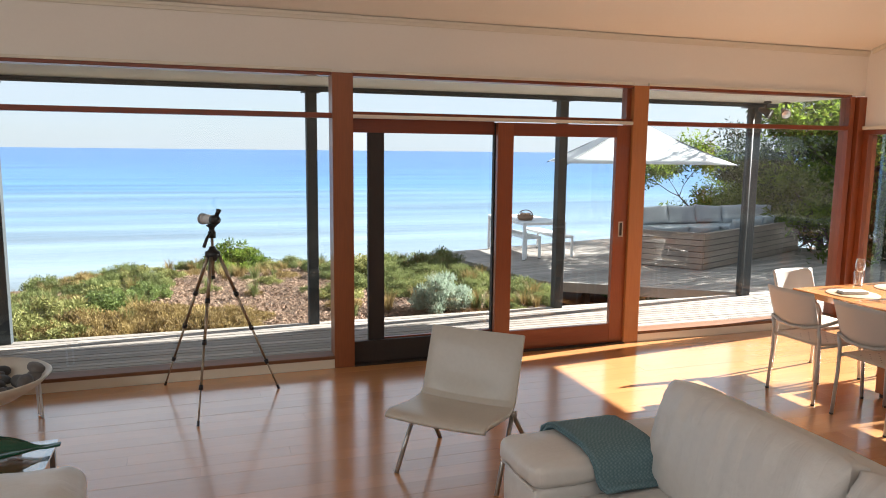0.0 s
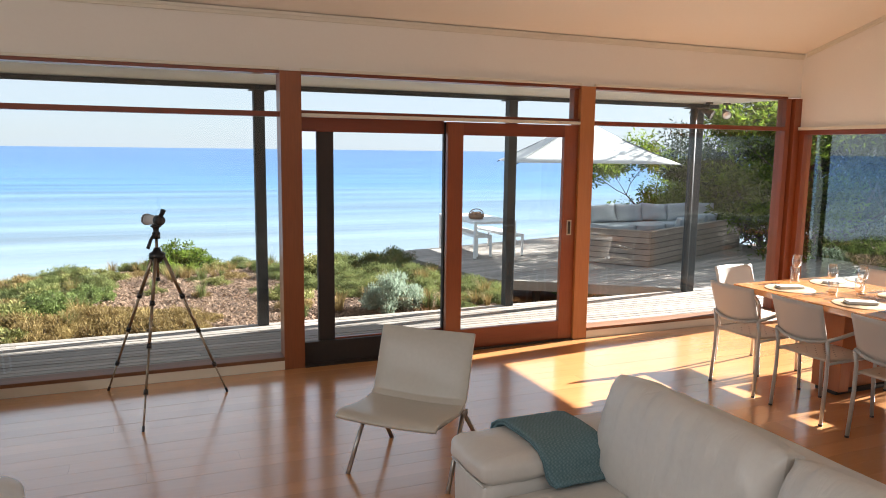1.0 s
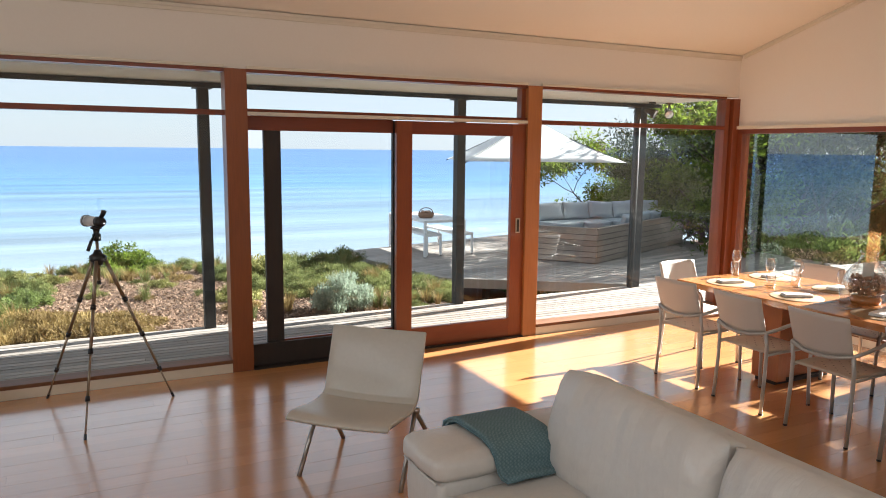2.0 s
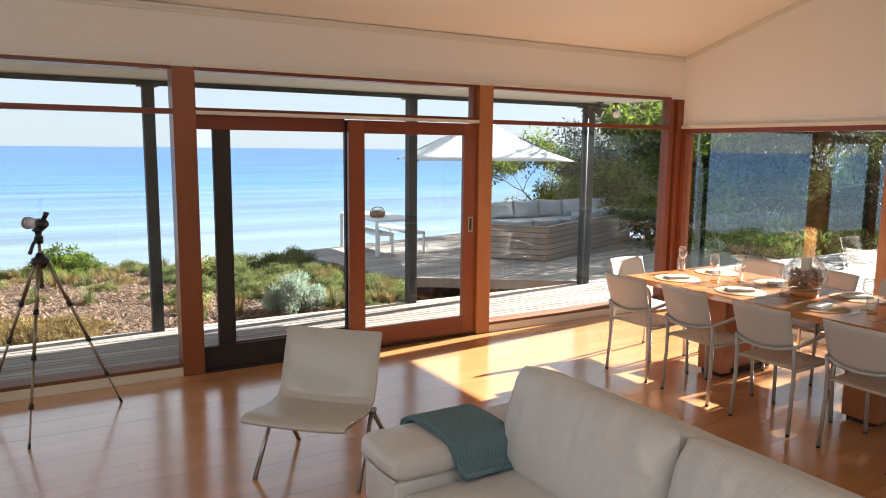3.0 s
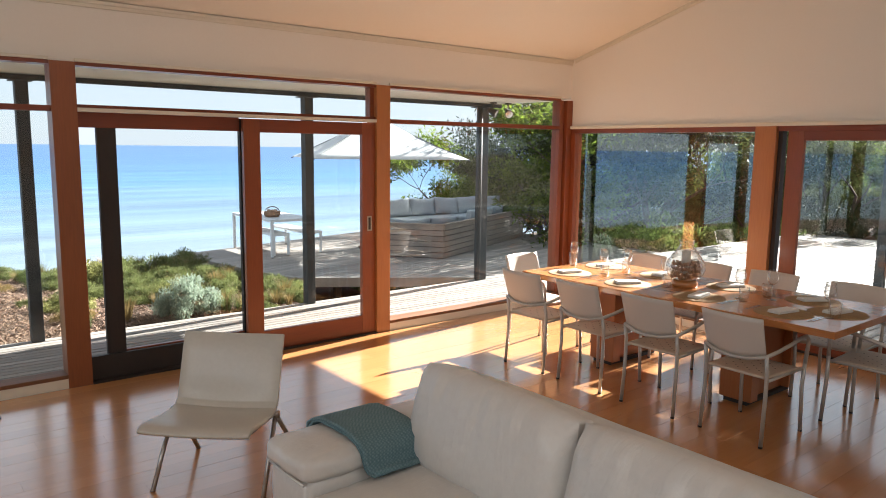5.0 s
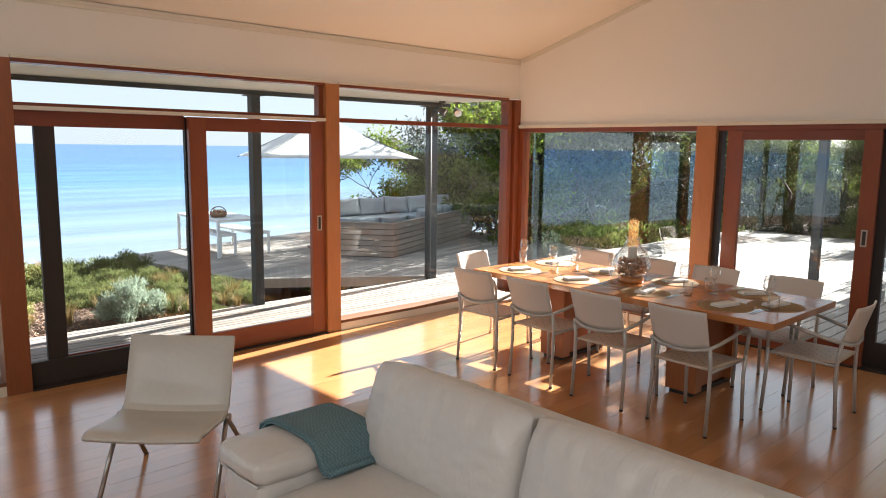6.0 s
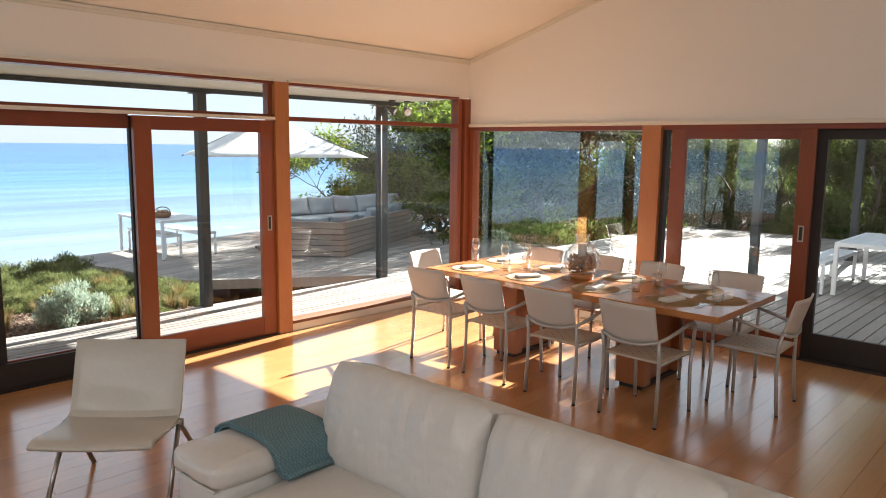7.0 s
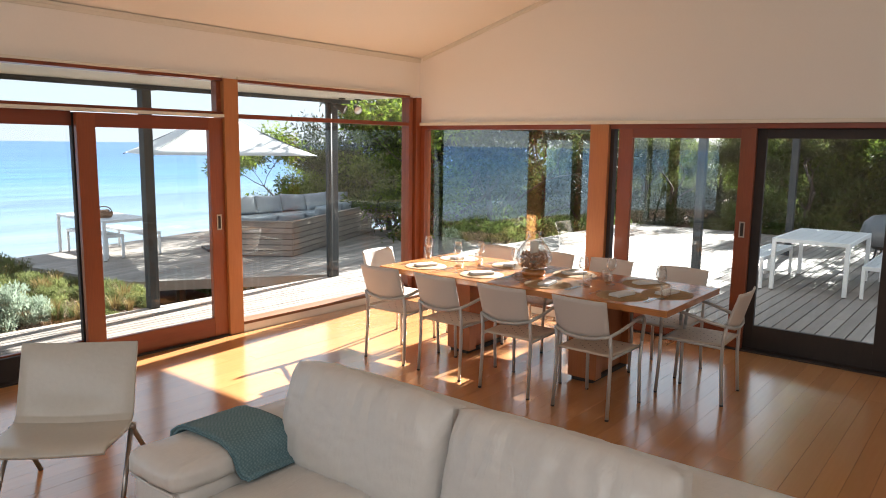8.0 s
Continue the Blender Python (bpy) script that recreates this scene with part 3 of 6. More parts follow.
rnd = random.Random(5)
base_shrubs = {
    "green": shrub("shrub", "low fresh green coastal shrub on the dune", LEAF_GREEN, 1, 0.55, 0.5, 30, 80, 0.028, 0.4),
    "olive": shrub("shrub", "olive green fine-leaved heath shrub on the dune", LEAF_OLIVE, 2, 0.6, 0.5, 40, 110, 0.03, 0.2, 1.4),
    "gold": shrub("shrub", "dry golden-brown low shrub beside the deck", LEAF_GOLD, 3, 0.5, 0.36, 36, 80, 0.03, 0.2, 1.1),
    "grey": shrub("shrub", "silver-grey rounded saltbush beside the deck", LEAF_GREY, 4, 0.40, 0.52, 44, 130, 0.022, 0.28, 1.3),
    "yellow": shrub("shrub", "yellow-green low shrub on the dune", LEAF_YELLOW, 6, 0.5, 0.42, 30, 70, 0.03, 0.35),
    "wattle": shrub("shrub", "bright lime-green leafy shrub on the crest of the dune", LEAF_WATTLE, 8, 0.5, 0.62, 30, 90, 0.03, 0.35),
    "hedge": shrub("shrub", "mid-green dense hedge shrub beside the deck", LEAF_HEDGE, 9, 0.6, 0.6, 36, 120, 0.026, 0.3, 0.8),
    "dark": shrub("shrub", "dark green dense shrub on the dune", LEAF_DARK, 7, 0.6, 0.55, 34, 110, 0.024, 0.25, 0.9),
}
used = set()


def plant(kind, x, y, s=1.0, sink=0.02):
    m = place(x, y, s, rnd.uniform(0, 6.28), sink) @ Matrix.Diagonal((1, 1, 0.9 if x < 2 and kind != "grey" else 1, 1))
    if kind in used:
        return copy_thing(base_shrubs[kind], m)
    used.add(kind)
    base_shrubs[kind].matrix_world = m
    return base_shrubs[kind]


for kind, x, y, s in [
    ("grey", 3.12, 8.45, 0.95),
    # left of the mulch
    ("yellow", -1.2, 9.0, 0.9), ("gold", -0.9, 8.7, 0.8), ("green", -0.75, 9.9, 0.8), ("olive", -0.4, 11.4, 0.6), ("gold", -1.3, 10.6, 0.9), ("gold", -2.0, 8.9, 0.9), ("yellow", -1.5, 8.35, 0.9), ("olive", -1.9, 9.6, 1.1), ("green", -0.35, 10.6, 0.8),
    ("olive", -1.6, 10.2, 1.0), ("yellow", -0.9, 11.0, 0.9), ("olive", -1.9, 11.2, 1.1), ("yellow", -0.2, 12.3, 0.7), ("olive", -1.0, 12.4, 1.0), ("gold", -1.5, 13.0, 1.1), ("olive", 0.4, 13.9, 0.9), ("gold", 0.3, 8.35, 1.1), ("gold", 0.62, 8.6, 1.0), ("gold", 0.0, 8.7, 1.1), ("gold", -0.7, 8.25, 0.95), ("gold", -0.1, 8.3, 1.0), ("gold", 0.4, 8.5, 0.85), ("gold", -0.3, 9.0, 1.0), ("gold", 0.75, 8.2, 0.7), ("gold", 0.1, 8.9, 0.9), ("gold", -0.5, 8.6, 1.0), ("gold", 0.95, 8.6, 0.5), ("gold", -1.3, 8.3, 0.8), ("yellow", 0.45, 10.9, 0.4), ("gold", 1.0, 10.4, 0.4), ("olive", 1.75, 10.2, 0.45), ("yellow", -1.0, 8.2, 0.7),
    ("olive", -1.2, 11.6, 1.2), ("olive", -2.4, 11.0, 1.2), ("yellow", -0.5, 12.4, 0.9), ("olive", -2.0, 12.9, 1.3), ("gold", 0.35, 9.3, 0.6),
    ("green", -2.6, 8.6, 1.1), ("olive", -3.3, 9.6, 1.3), ("green", -3.0, 12.2, 1.2),
    # along the crest
    ("olive", -0.9, 13.4, 1.2), ("olive", -1.6, 14.0, 0.9), ("olive", 0.1, 13.7, 0.9), ("yellow", 0.55, 13.2, 0.7), ("olive", 0.55, 13.6, 0.7), ("olive", 1.2, 13.6, 0.9),
    ("yellow", 1.5, 13.2, 0.7), ("olive", 1.9, 13.5, 1.0), ("green", 2.2, 12.6, 0.6), ("olive", 2.3, 13.3, 0.6), ("olive", 2.8, 12.7, 1.0), ("yellow", 2.6, 12.0, 0.8),
    ("wattle", 0.85, 13.5, 1.0), ("wattle", 1.15, 13.8, 0.8), ("gold", 0.2, 12.6, 0.6), ("gold", 1.2, 12.8, 0.6), ("yellow", 1.3, 11.2, 0.5), ("olive", 1.0, 11.6, 0.5), ("gold", 1.6, 11.8, 0.6),
    # between the mulch and the lookout
    ("yellow", 2.1, 9.6, 0.75), ("gold", 2.0, 8.9, 0.6), ("olive", 2.5, 10.6, 1.0), ("olive", 3.0, 9.7, 0.95), ("olive", 3.5, 10.0, 1.05), ("olive", 3.9, 9.5, 1.0), ("olive", 4.2, 10.6, 1.1),
    ("olive", 3.2, 11.2, 1.2), ("yellow", 2.9, 11.9, 1.0), ("olive", 3.8, 11.6, 1.3), ("olive", 4.4, 9.5, 0.9), ("olive", 4.3, 8.8, 0.9), ("gold", 3.7, 8.2, 0.45), ("olive", 4.0, 8.25, 0.5),
    ("olive", 4.5, 8.5, 0.7), ("olive", 2.6, 10.4, 0.7), ("olive", 3.1, 10.5, 1.0), ("olive", 3.7, 10.7, 1.1), ("olive", 4.3, 11.0, 0.95), ("olive", 4.9, 10.9, 1.3), ("olive", 4.9, 9.9, 1.25), ("yellow", 3.4, 9.5, 0.8), ("olive", 4.6, 9.2, 1.1), ("olive", 2.3, 11.7, 1.0), ("olive", 5.0, 12.0, 1.5), ("olive", 4.4, 12.2, 1.0), ("dark", 6.6, 11.6, 1.0), ("olive", 5.2, 13.2, 1.3), ("olive", 3.6, 12.9, 1.2), ("olive", 3.4, 12.6, 1.1), ("olive", 4.5, 12.6, 1.3),
    # by the lookout's far edge
    ("green", 9.2, 15.7, 2.3), ("green", 10.2, 16.2, 3.0), ("olive", 11.4, 16.4, 3.2), ("green", 12.2, 15.6, 3.0), ("green", 6.4, 14.9, 0.9), ("yellow", 7.0, 15.0, 0.8),
]:
    plant(kind, x, y, s, 0.03)
t0 = grass_tuft(11, 0.28, 0.42, 90, LEAF_GOLD, "dry pale grass tuft beside the deck")
t0.matrix_world = place(3.75, 8.15, 0.7)
for x, y, s in ((3.5, 8.3, 0.6), (4.0, 8.35, 0.6), (-0.9, 13.0, 0.7), (1.45, 12.3, 0.6), (4.35, 8.3, 0.6)):
    copy_thing(t0, place(x, y, s, x * 3))

# pale grass through the heath, thin over the mulch
t1 = grass_tuft(12, 0.22, 0.36, 70, LEAF_OLIVE, "olive green grass tuft on the dune")
t1.matrix_world = place(-1.1, 9.4, 0.8)
rg = random.Random(77)
for k in range(110):
    x, y = rg.uniform(-2.6, 4.6), rg.uniform(8.1, 13.8)
    if 0.5 < x < 3.0 and 7.9 < y < 11.6 and rg.random() < 0.8 or abs(x - 3.12) < 0.4 and y < 8.9:
        continue
    copy_thing(t0 if k % 5 < 3 else t1, place(x, y, rg.uniform(0.5, 0.95), k * 1.7))

# wood chips and leaf litter over the soil
MULCH = shader("bark_chips", (0.42, 0.285, 0.195), (0.07, 0.036, 0.024), 0.85, grain=30, stain=2, bump=0.3, spread=0.75)
verts, faces = [], []
rng = np.random.default_rng(3)
for i in range(60000):
    x, y = rng.uniform(-2.2, 4.2), 7.78 + 5.4 * rng.random() ** 1.25
    z = ground_z(x, y) + 0.004 + 0.035 * rng.random()
    a, tilt, l, w = rng.uniform(0, 6.28), rng.uniform(-0.7, 0.7), rng.uniform(0.012, 0.045), rng.uniform(0.005, 0.012)
    ca, sa = math.cos(a), math.sin(a)
    k = len(verts)
    verts += [(x - ca * l, y - sa * l, z - tilt * l), (x + sa * w, y - ca * w, z + 0.004), (x + ca * l, y + sa * l, z + tilt * l), (x - sa * w, y + ca * w, z + 0.004)]
    faces.append((k, k + 1, k + 2, k + 3))
me = bpy.data.meshes.new("mulch")
me.from_pydata(verts, [], faces)
me.materials.append(MULCH)
tagged(new("mulch", me), "brown bark chips and leaf litter over the dune", "mulch", kind="stuff")


def tree(seed, height, spread, material, label, leaf=0.05, per=60, lean=0.0):
    """A twisted coastal tree: tapered trunk, limbs, twigs and leaf clumps."""
    rng = random.Random(seed)
    ob = thing("coastal_tree", label=label, category="tree", group="coastal trees")
    bm, clumps = bmesh.new(), []

    def limb(p, d, length, r, depth):
        pts, radii = [p], [r]
        q = p.copy()
        for i in range(3):
            d = (d + Vector((rng.uniform(-1, 1), rng.uniform(-1, 1), rng.uniform(-0.4, 0.6))) * 0.32).normalized()
            q = q + d * length / 3
            pts.append(q.copy()); radii.append(r * (1 - 0.18 * (i + 1)))
        tube(bm, pts, r, 6 if depth < 2 else 4, radii)
        if depth >= 3:
            clumps.append((q.x, q.y, q.z, rng.uniform(0.28, 0.5) * height / 4))
            if rng.random() < 0.85:
                m = pts[2]
                clumps.append((m.x, m.y, m.z, rng.uniform(0.25, 0.42) * height / 4))
            return
        for i in range(rng.choice((3, 3, 4)) if depth else 4):
            a = rng.uniform(0, 6.283)
            nd = (d * 0.55 + Vector((math.cos(a) * spread, math.sin(a) * spread, rng.uniform(0.0, 0.75)))).normalized()
            start = pts[rng.choice((1, 2, 3))] if depth == 0 and i < 2 else pts[rng.choice((2, 3, 3))]
            limb(start.copy(), nd, length * rng.uniform(0.62, 0.8), radii[-1] * 0.72, depth + 1)
    limb(Vector((0, 0, -0.3)), Vector((lean, rng.uniform(-0.2, 0.2), 1)).normalized(), height * 0.40, height * 0.026, 0)
    part("trunk", bm, BARK, ob, "grey-brown twisted trunk and limbs", smooth=True)
    mesh_part("crown", leaves_mesh("crown", clumps, per, leaf, 0.3, material, seed, 0.1), ob)
    return ob


trees = [
    tree(21, 3.6, 0.9, LEAF_DARK, "dark green twisted coastal tea-tree", 0.038, 130),
    tree(22, 3.9, 0.8, LEAF_TREE, "olive green coastal tea-tree with bare twigs", 0.042, 120, 0.2),
    tree(23, 3.4, 1.0, LEAF_WATTLE, "fresh green leafy coastal wattle tree", 0.042, 250),
    tree(24, 4.0, 0.5, LEAF_HEDGE, "tall slender green coastal tree", 0.055, 110),
]
tree_used = set()


def plant_tree(i, x, y, s, turn):
    m = place(x, y, s, turn, 0.0)
    if i in tree_used:
        return copy_thing(trees[i], m)
    tree_used.add(i)
    trees[i].matrix_world = m
    return trees[i]


for i, x, y, s, a in [
    # behind the lookout
    (2, 14.4, 16.6, 1.2, 0.3), (0, 14.2, 15.6, 1.4, 1.2), (2, 13.2, 14.9, 1.15, 2.2), (1, 14.0, 14.2, 1.15, 3.0), (0, 14.2, 13.2, 1.15, 0.9), (1, 15.2, 12.8, 1.15, 4.0), (2, 13.6, 12.2, 1.35, 3.4),
    (0, 15.8, 14.2, 1.15, 5.1), (1, 13.8, 11.2, 1.45, 2.6), (0, 15.2, 10.6, 1.3, 0.2), (1, 16.6, 11.6, 1.4, 1.9), (2, 15.0, 16.2, 1.15, 0.5), (0, 17.8, 13.2, 1.1, 2.4),
    # beyond the deck
    (1, 18.6, 10.2, 0.85, 1.1), (0, 19.8, 8.8, 0.65, 3.3), (1, 20.8, 7.0, 0.62, 0.4), (1, 21.6, 5.4, 0.65, 5.5), (1, 20.9, 10.8, 1.0, 2.2), (2, 22.6, 7.8, 0.8, 4.4), (0, 22.8, 9.8, 0.95, 1.7),
    (1, 21.8, 3.6, 0.7, 3.8), (2, 20.2, 1.6, 0.9, 0.8), (0, 19.6, -0.4, 1.0, 2.9), (2, 19.0, -2.4, 1.1, 4.9), (1, 22.0, 0.2, 1.1, 1.3), (2, 23.6, 2.6, 0.95, 0.1), (2, 23.0, -2.0, 1.1, 3.6), (1, 24.6, 6.2, 0.8, 2.0),
]:
    plant_tree(i, x, y, s, a)
# leafy trees on the rise past the deck table
for i, x, y, s, a in [(2, 20.8, 4.3, 0.95, 0.4), (2, 21.8, 3.0, 1.05, 2.1), (2, 22.6, 5.6, 1.1, 3.3), (2, 24.2, 4.4, 1.0, 5.0)]:
    plant_tree(i, x, y, s, a)
# young wattles at the far edge of the lookout
for i, x, y, s, a in [(2, 11.5, 16.9, 0.44, 1.1), (2, 13.0, 16.8, 0.72, 2.6), (2, 12.2, 16.4, 0.58, 4.4), (2, 12.8, 16.0, 0.66, 0.3)]:
    plant_tree(i, x, y, s, a)
# sparse trees that dapple the far deck, and the taller wood behind them
for i, x, y, s, a in [(1, 18.2, 4.2, 0.78, 0.7), (1, 18.4, 7.2, 0.7, 2.9), (3, 24.0, 13.5, 1.35, 1.0), (3, 26.0, 12.5, 1.2, 2.0), (3, 22.0, 14.5, 1.3, 3.0), (3, 27.5, 10.5, 1.0, 4.0), (3, 24.5, 16.5, 1.4, 0.2)]:
    plant_tree(i, x, y, s, a)
# taller, mostly unseen trees added so crowns shade the near end of the deck
for i, x, y, s, a in [(2, 18.4, 0.2, 1.8, 0.6), (2, 18.2, -2.4, 1.8, 2.7), (3, 18.9, 1.5, 2.15, 1.4), (3, 19.3, 0.7, 2.2, 4.0), (3, 18.6, 0.8, 2.1, 2.0), (0, 18.2, -1.0, 1.8, 3.1)]:
    plant_tree(i, x, y, s, a)
for kind, x, y, s in [("hedge", 13.8, 8.5, 1.5), ("hedge", 14.9, 8.4, 1.6), ("olive", 15.6, 8.2, 1.5), ("hedge", 16.6, 8.4, 1.7), ("hedge", 14.4, 9.6, 1.9), ("dark", 15.9, 9.6, 2.0), ("hedge", 13.9, 10.4, 1.8),
                      ("green", 14.6, 9.3, 1.6), ("dark", 16.2, 8.8, 1.6), ("dark", 17.8, 7.3, 1.5), ("olive", 18.0, 6.0, 1.4), ("hedge", 18.0, 4.7, 1.3), ("yellow", 18.4, 3.3, 1.3), ("green", 18.0, 2.0, 1.5), ("dark", 18.4, 0.8, 1.7),
                      ("yellow", 18.2, -0.6, 1.7), ("green", 18.6, -1.8, 1.8), ("olive", 19.6, 3.0, 1.9), ("green", 19.8, 4.6, 1.6), ("hedge", 19.5, 3.7, 1.7), ("olive", 20.6, 3.2, 2.0), ("yellow", 21.4, 4.2, 2.2), ("hedge", 21.6, 3.4, 2.3), ("dark", 19.4, 6.6, 2.0), ("olive", 20.2, 0.8, 2.1), ("dark", 12.0, 12.2, 1.8), ("dark", 13.8, 11.4, 1.9), ("olive", 15.4, 12.2, 2.0)]:
    plant(kind, x, y, s, 0.05)
# the thicket behind the first trees, taller farther back
base_shrubs["thicket"] = shrub("bush", "tall dark green coastal bush in a thicket", LEAF_HEDGE, 51, 1.9, 2.2, 56, 75, 0.07, 0.3, 0.4)
base_shrubs["scrub"] = shrub("bush", "tall olive green coastal bush in a thicket", LEAF_OLIVE, 52, 1.9, 2.2, 56, 75, 0.065, 0.28, 0.4)
for k in range(34):
    if k < 24:
        x, y = 20.8 + (k % 4) * 2.3 + rnd.uniform(-0.5, 0.5), -7 + (k // 4) * 3.2 + rnd.uniform(-0.8, 0.8)
        size = 0.12 * (x - 17.0)
    else:
        x, y, size = 14.2 + (k - 24) * 0.8, 17.8 - (k - 24) * 0.75 + rnd.uniform(-0.5, 0.5), rnd.uniform(0.55, 0.85)
    plant(("thicket", "scrub", "thicket")[k % 3], x, y, size * rnd.uniform(0.9, 1.1), 0.1)
for kind, x, y, size in [("thicket", 18.9, 6.6, 0.42), ("scrub", 19.4, 8.0, 0.5), ("thicket", 19.0, 9.2, 0.5), ("scrub", 18.7, 5.2, 0.4), ("thicket", 20.2, 6.2, 0.55), ("scrub", 20.6, 8.6, 0.62), ("thicket", 19.0, 3.8, 0.42), ("thicket", 17.2, 9.6, 0.5), ("scrub", 18.0, 11.0, 0.7), ("thicket", 20.4, 4.4, 0.55),
                          ("thicket", 22.6, 11.8, 1.1), ("scrub", 24.5, 9.5, 1.2), ("thicket", 26.5, 7.5, 1.05), ("scrub", 27.5, 4.5, 1.1), ("scrub", 25.4, 12.4, 1.3), ("thicket", 28.0, 10.5, 1.9), ("thicket", 21.5, 13.2, 1.2), ("thicket", 23.6, 14.6, 1.5), ("thicket", 26.6, 14.6, 2.4), ("thicket", 30.0, 13.0, 3.0), ("thicket", 30.5, 8.5, 1.4), ("scrub", 30.5, 5.0, 1.4), ("thicket", 20.0, 12.6, 0.9), ("scrub", 20.5, 15.4, 1.3), ("thicket", 27.5, 17.5, 2.7)]:
    plant(kind, x, y, size, 0.05)

# ---- decks ----
def boards(parent, polygon, z, width, angle, material, seed, name="board", longest=3.6, gap=0.005, thick=0.028, skip=None):
    """Boards across a convex polygon, each one an object under its deck."""
    rng = random.Random(seed)
    ca, sa = math.cos(angle), math.sin(angle)
    pts = [(x * ca + y * sa, -x * sa + y * ca) for x, y in polygon]
    v = min(p[1] for p in pts)
    top = max(p[1] for p in pts)
    cache = {}
    while v < top - 0.02:
        mid = v + width / 2
        cuts = []
        for (x0, y0), (x1, y1) in zip(pts, pts[1:] + pts[:1]):
            if (y0 - mid) * (y1 - mid) < 0:
                cuts.append(x0 + (x1 - x0) * (mid - y0) / (y1 - y0))
        if len(cuts) >= 2:
            u, end = min(cuts), max(cuts)
            first = True
            while u < end - 0.02:
                length = min(longest * (rng.uniform(0.3, 1.0) if first else rng.uniform(0.8, 1.0)), end - u)
                if end - u - length < 0.3:
                    length = end - u
                first = False
                key = round(length, 4)
                if key not in cache:
                    cache[key] = mesh_of(name, block(-length / 2 + min(0.0015, gap * 0.3), length / 2 - min(0.0015, gap * 0.3), -(width - gap) / 2, (width - gap) / 2, -thick, 0, min(0.0022, gap * 0.5)))
                    cache[key].materials.append(material)
                uc = u + length / 2
                ob = new(name, cache[key])
                ob.parent = parent
                ob.matrix_basis = Matrix.Translation((uc * ca - mid * sa, uc * sa + mid * ca, z + rng.uniform(-1, 1) * min(0.0012, gap * 0.4))) @ Matrix.Rotation(angle, 4, "Z")
                u += length
        v += width


# dark sheets behind board gaps: the shade of the hollow put into the colour
UNDER = shader("under_deck_shade", (0.06, 0.05, 0.045), None, 0.9, grain=10)
FASCIA = shader("grey_fascia_board", (0.36, 0.33, 0.29), (0.22, 0.20, 0.18), 0.8, grain=8, stain=1.2, bump=0.25, stretch=(1, 1, 14), per_object=True)
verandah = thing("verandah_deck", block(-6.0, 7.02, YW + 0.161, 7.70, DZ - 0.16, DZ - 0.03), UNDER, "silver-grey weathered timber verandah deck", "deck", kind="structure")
part("edge_board", block(-6.0, 7.02, 7.70, 7.735, DZ - 0.17, DZ - 0.002, 0.003), FASCIA, verandah, "grey edge board")
boards(verandah, [(-6.0, YW + 0.165), (7.02, YW + 0.165), (7.02, 7.70), (-6.0, 7.70)], DZ, 0.092, 0.0, DECK, 31, longest=4.2, gap=0.013)
side = thing("side_deck", block(7.03, 17.0, -6.0, 7.72, DZ - 0.16, DZ - 0.03), UNDER, "sun-bleached grey timber deck beside the house", "deck", kind="structure")
part("edge_board", block(7.03, 17.0, 7.72, 7.755, DZ - 0.28, DZ - 0.002, 0.003), FASCIA, side, "grey edge board")
boards(side, [(7.03, -3.4), (17.0, -3.4), (17.0, 7.72), (7.03, 7.72)], DZ, 0.138, 0.0, DECK, 32, longest=5.4, gap=0.014)
part("far_boards", block(7.03, 17.0, -6.0, -3.41, DZ - 0.03, DZ), DECK_REST, side)
PLAT = [(9.9, 7.78), (13.2, 7.78), (13.2, 16.3), (5.0, 14.1), (5.50, 11.30), (5.67, 10.62)]
bm = bmesh.new()
lo = [bm.verts.new((x, y, PZ - 0.07)) for x, y in PLAT]
hi = [bm.verts.new((x, y, PZ - 0.03)) for x, y in PLAT]
bm.faces.new(lo[::-1]); bm.faces.new(hi)
for i in range(len(PLAT)):
    j = (i + 1) % len(PLAT)
    bm.faces.new((lo[i], lo[j], hi[j], hi[i]))
platform = thing("lookout_deck", bm, UNDER, "grey weathered timber lookout platform above the dune", "deck", kind="structure")
boards(platform, PLAT, PZ, 0.14, math.atan2(1.3, 4.97), DECK, 33, longest=6.0, gap=0.010)


def strip(bm, a, b, z0, z1, t):
    """A standing board from a to b on the plan."""
    a, b = Vector((*a, 0)), Vector((*b, 0))
    d = (b - a).normalized()
    nrm = Vector((d.y, -d.x, 0)) * t
    za, zb = (z0, z0) if not isinstance(z0, tuple) else z0
    zc, zd = (z1, z1) if not isinstance(z1, tuple) else z1
    vs = [bm.verts.new(p) for p in ((a.x, a.y, za), (b.x, b.y, zb), (b.x, b.y, zd), (a.x, a.y, zc),
                                    (a.x + nrm.x, a.y + nrm.y, za), (b.x + nrm.x, b.y + nrm.y, zb), (b.x + nrm.x, b.y + nrm.y, zd), (a.x + nrm.x, a.y + nrm.y, zc))]
    for f in ((0, 1, 2, 3), (7, 6, 5, 4), (0, 4, 5, 1), (1, 5, 6, 2), (2, 6, 7, 3), (3, 7, 4, 0)):
        bm.faces.new([vs[i] for i in f])
    bmesh.ops.recalc_face_normals(bm, faces=bm.faces)
    return bm


for a, b in (((5.67, 10.62), (9.9, 7.78)), ((5.50, 11.30), (5.67, 10.62)), ((5.0, 14.1), (5.50, 11.30))):
    part("edge_board", strip(bmesh.new(), a, b, PZ - 0.15, PZ + 0.003, 0.085), FASCIA, platform, "grey edge board")
part("joist_end", block(5.72, 5.80, 10.62, 10.70, PZ - 0.33, PZ - 0.05), FASCIA, platform)
for x, y in ((6.4, 10.6), (8.2, 9.4), (6.2, 13.4)):
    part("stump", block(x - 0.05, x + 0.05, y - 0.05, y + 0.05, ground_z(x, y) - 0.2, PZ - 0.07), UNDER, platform)

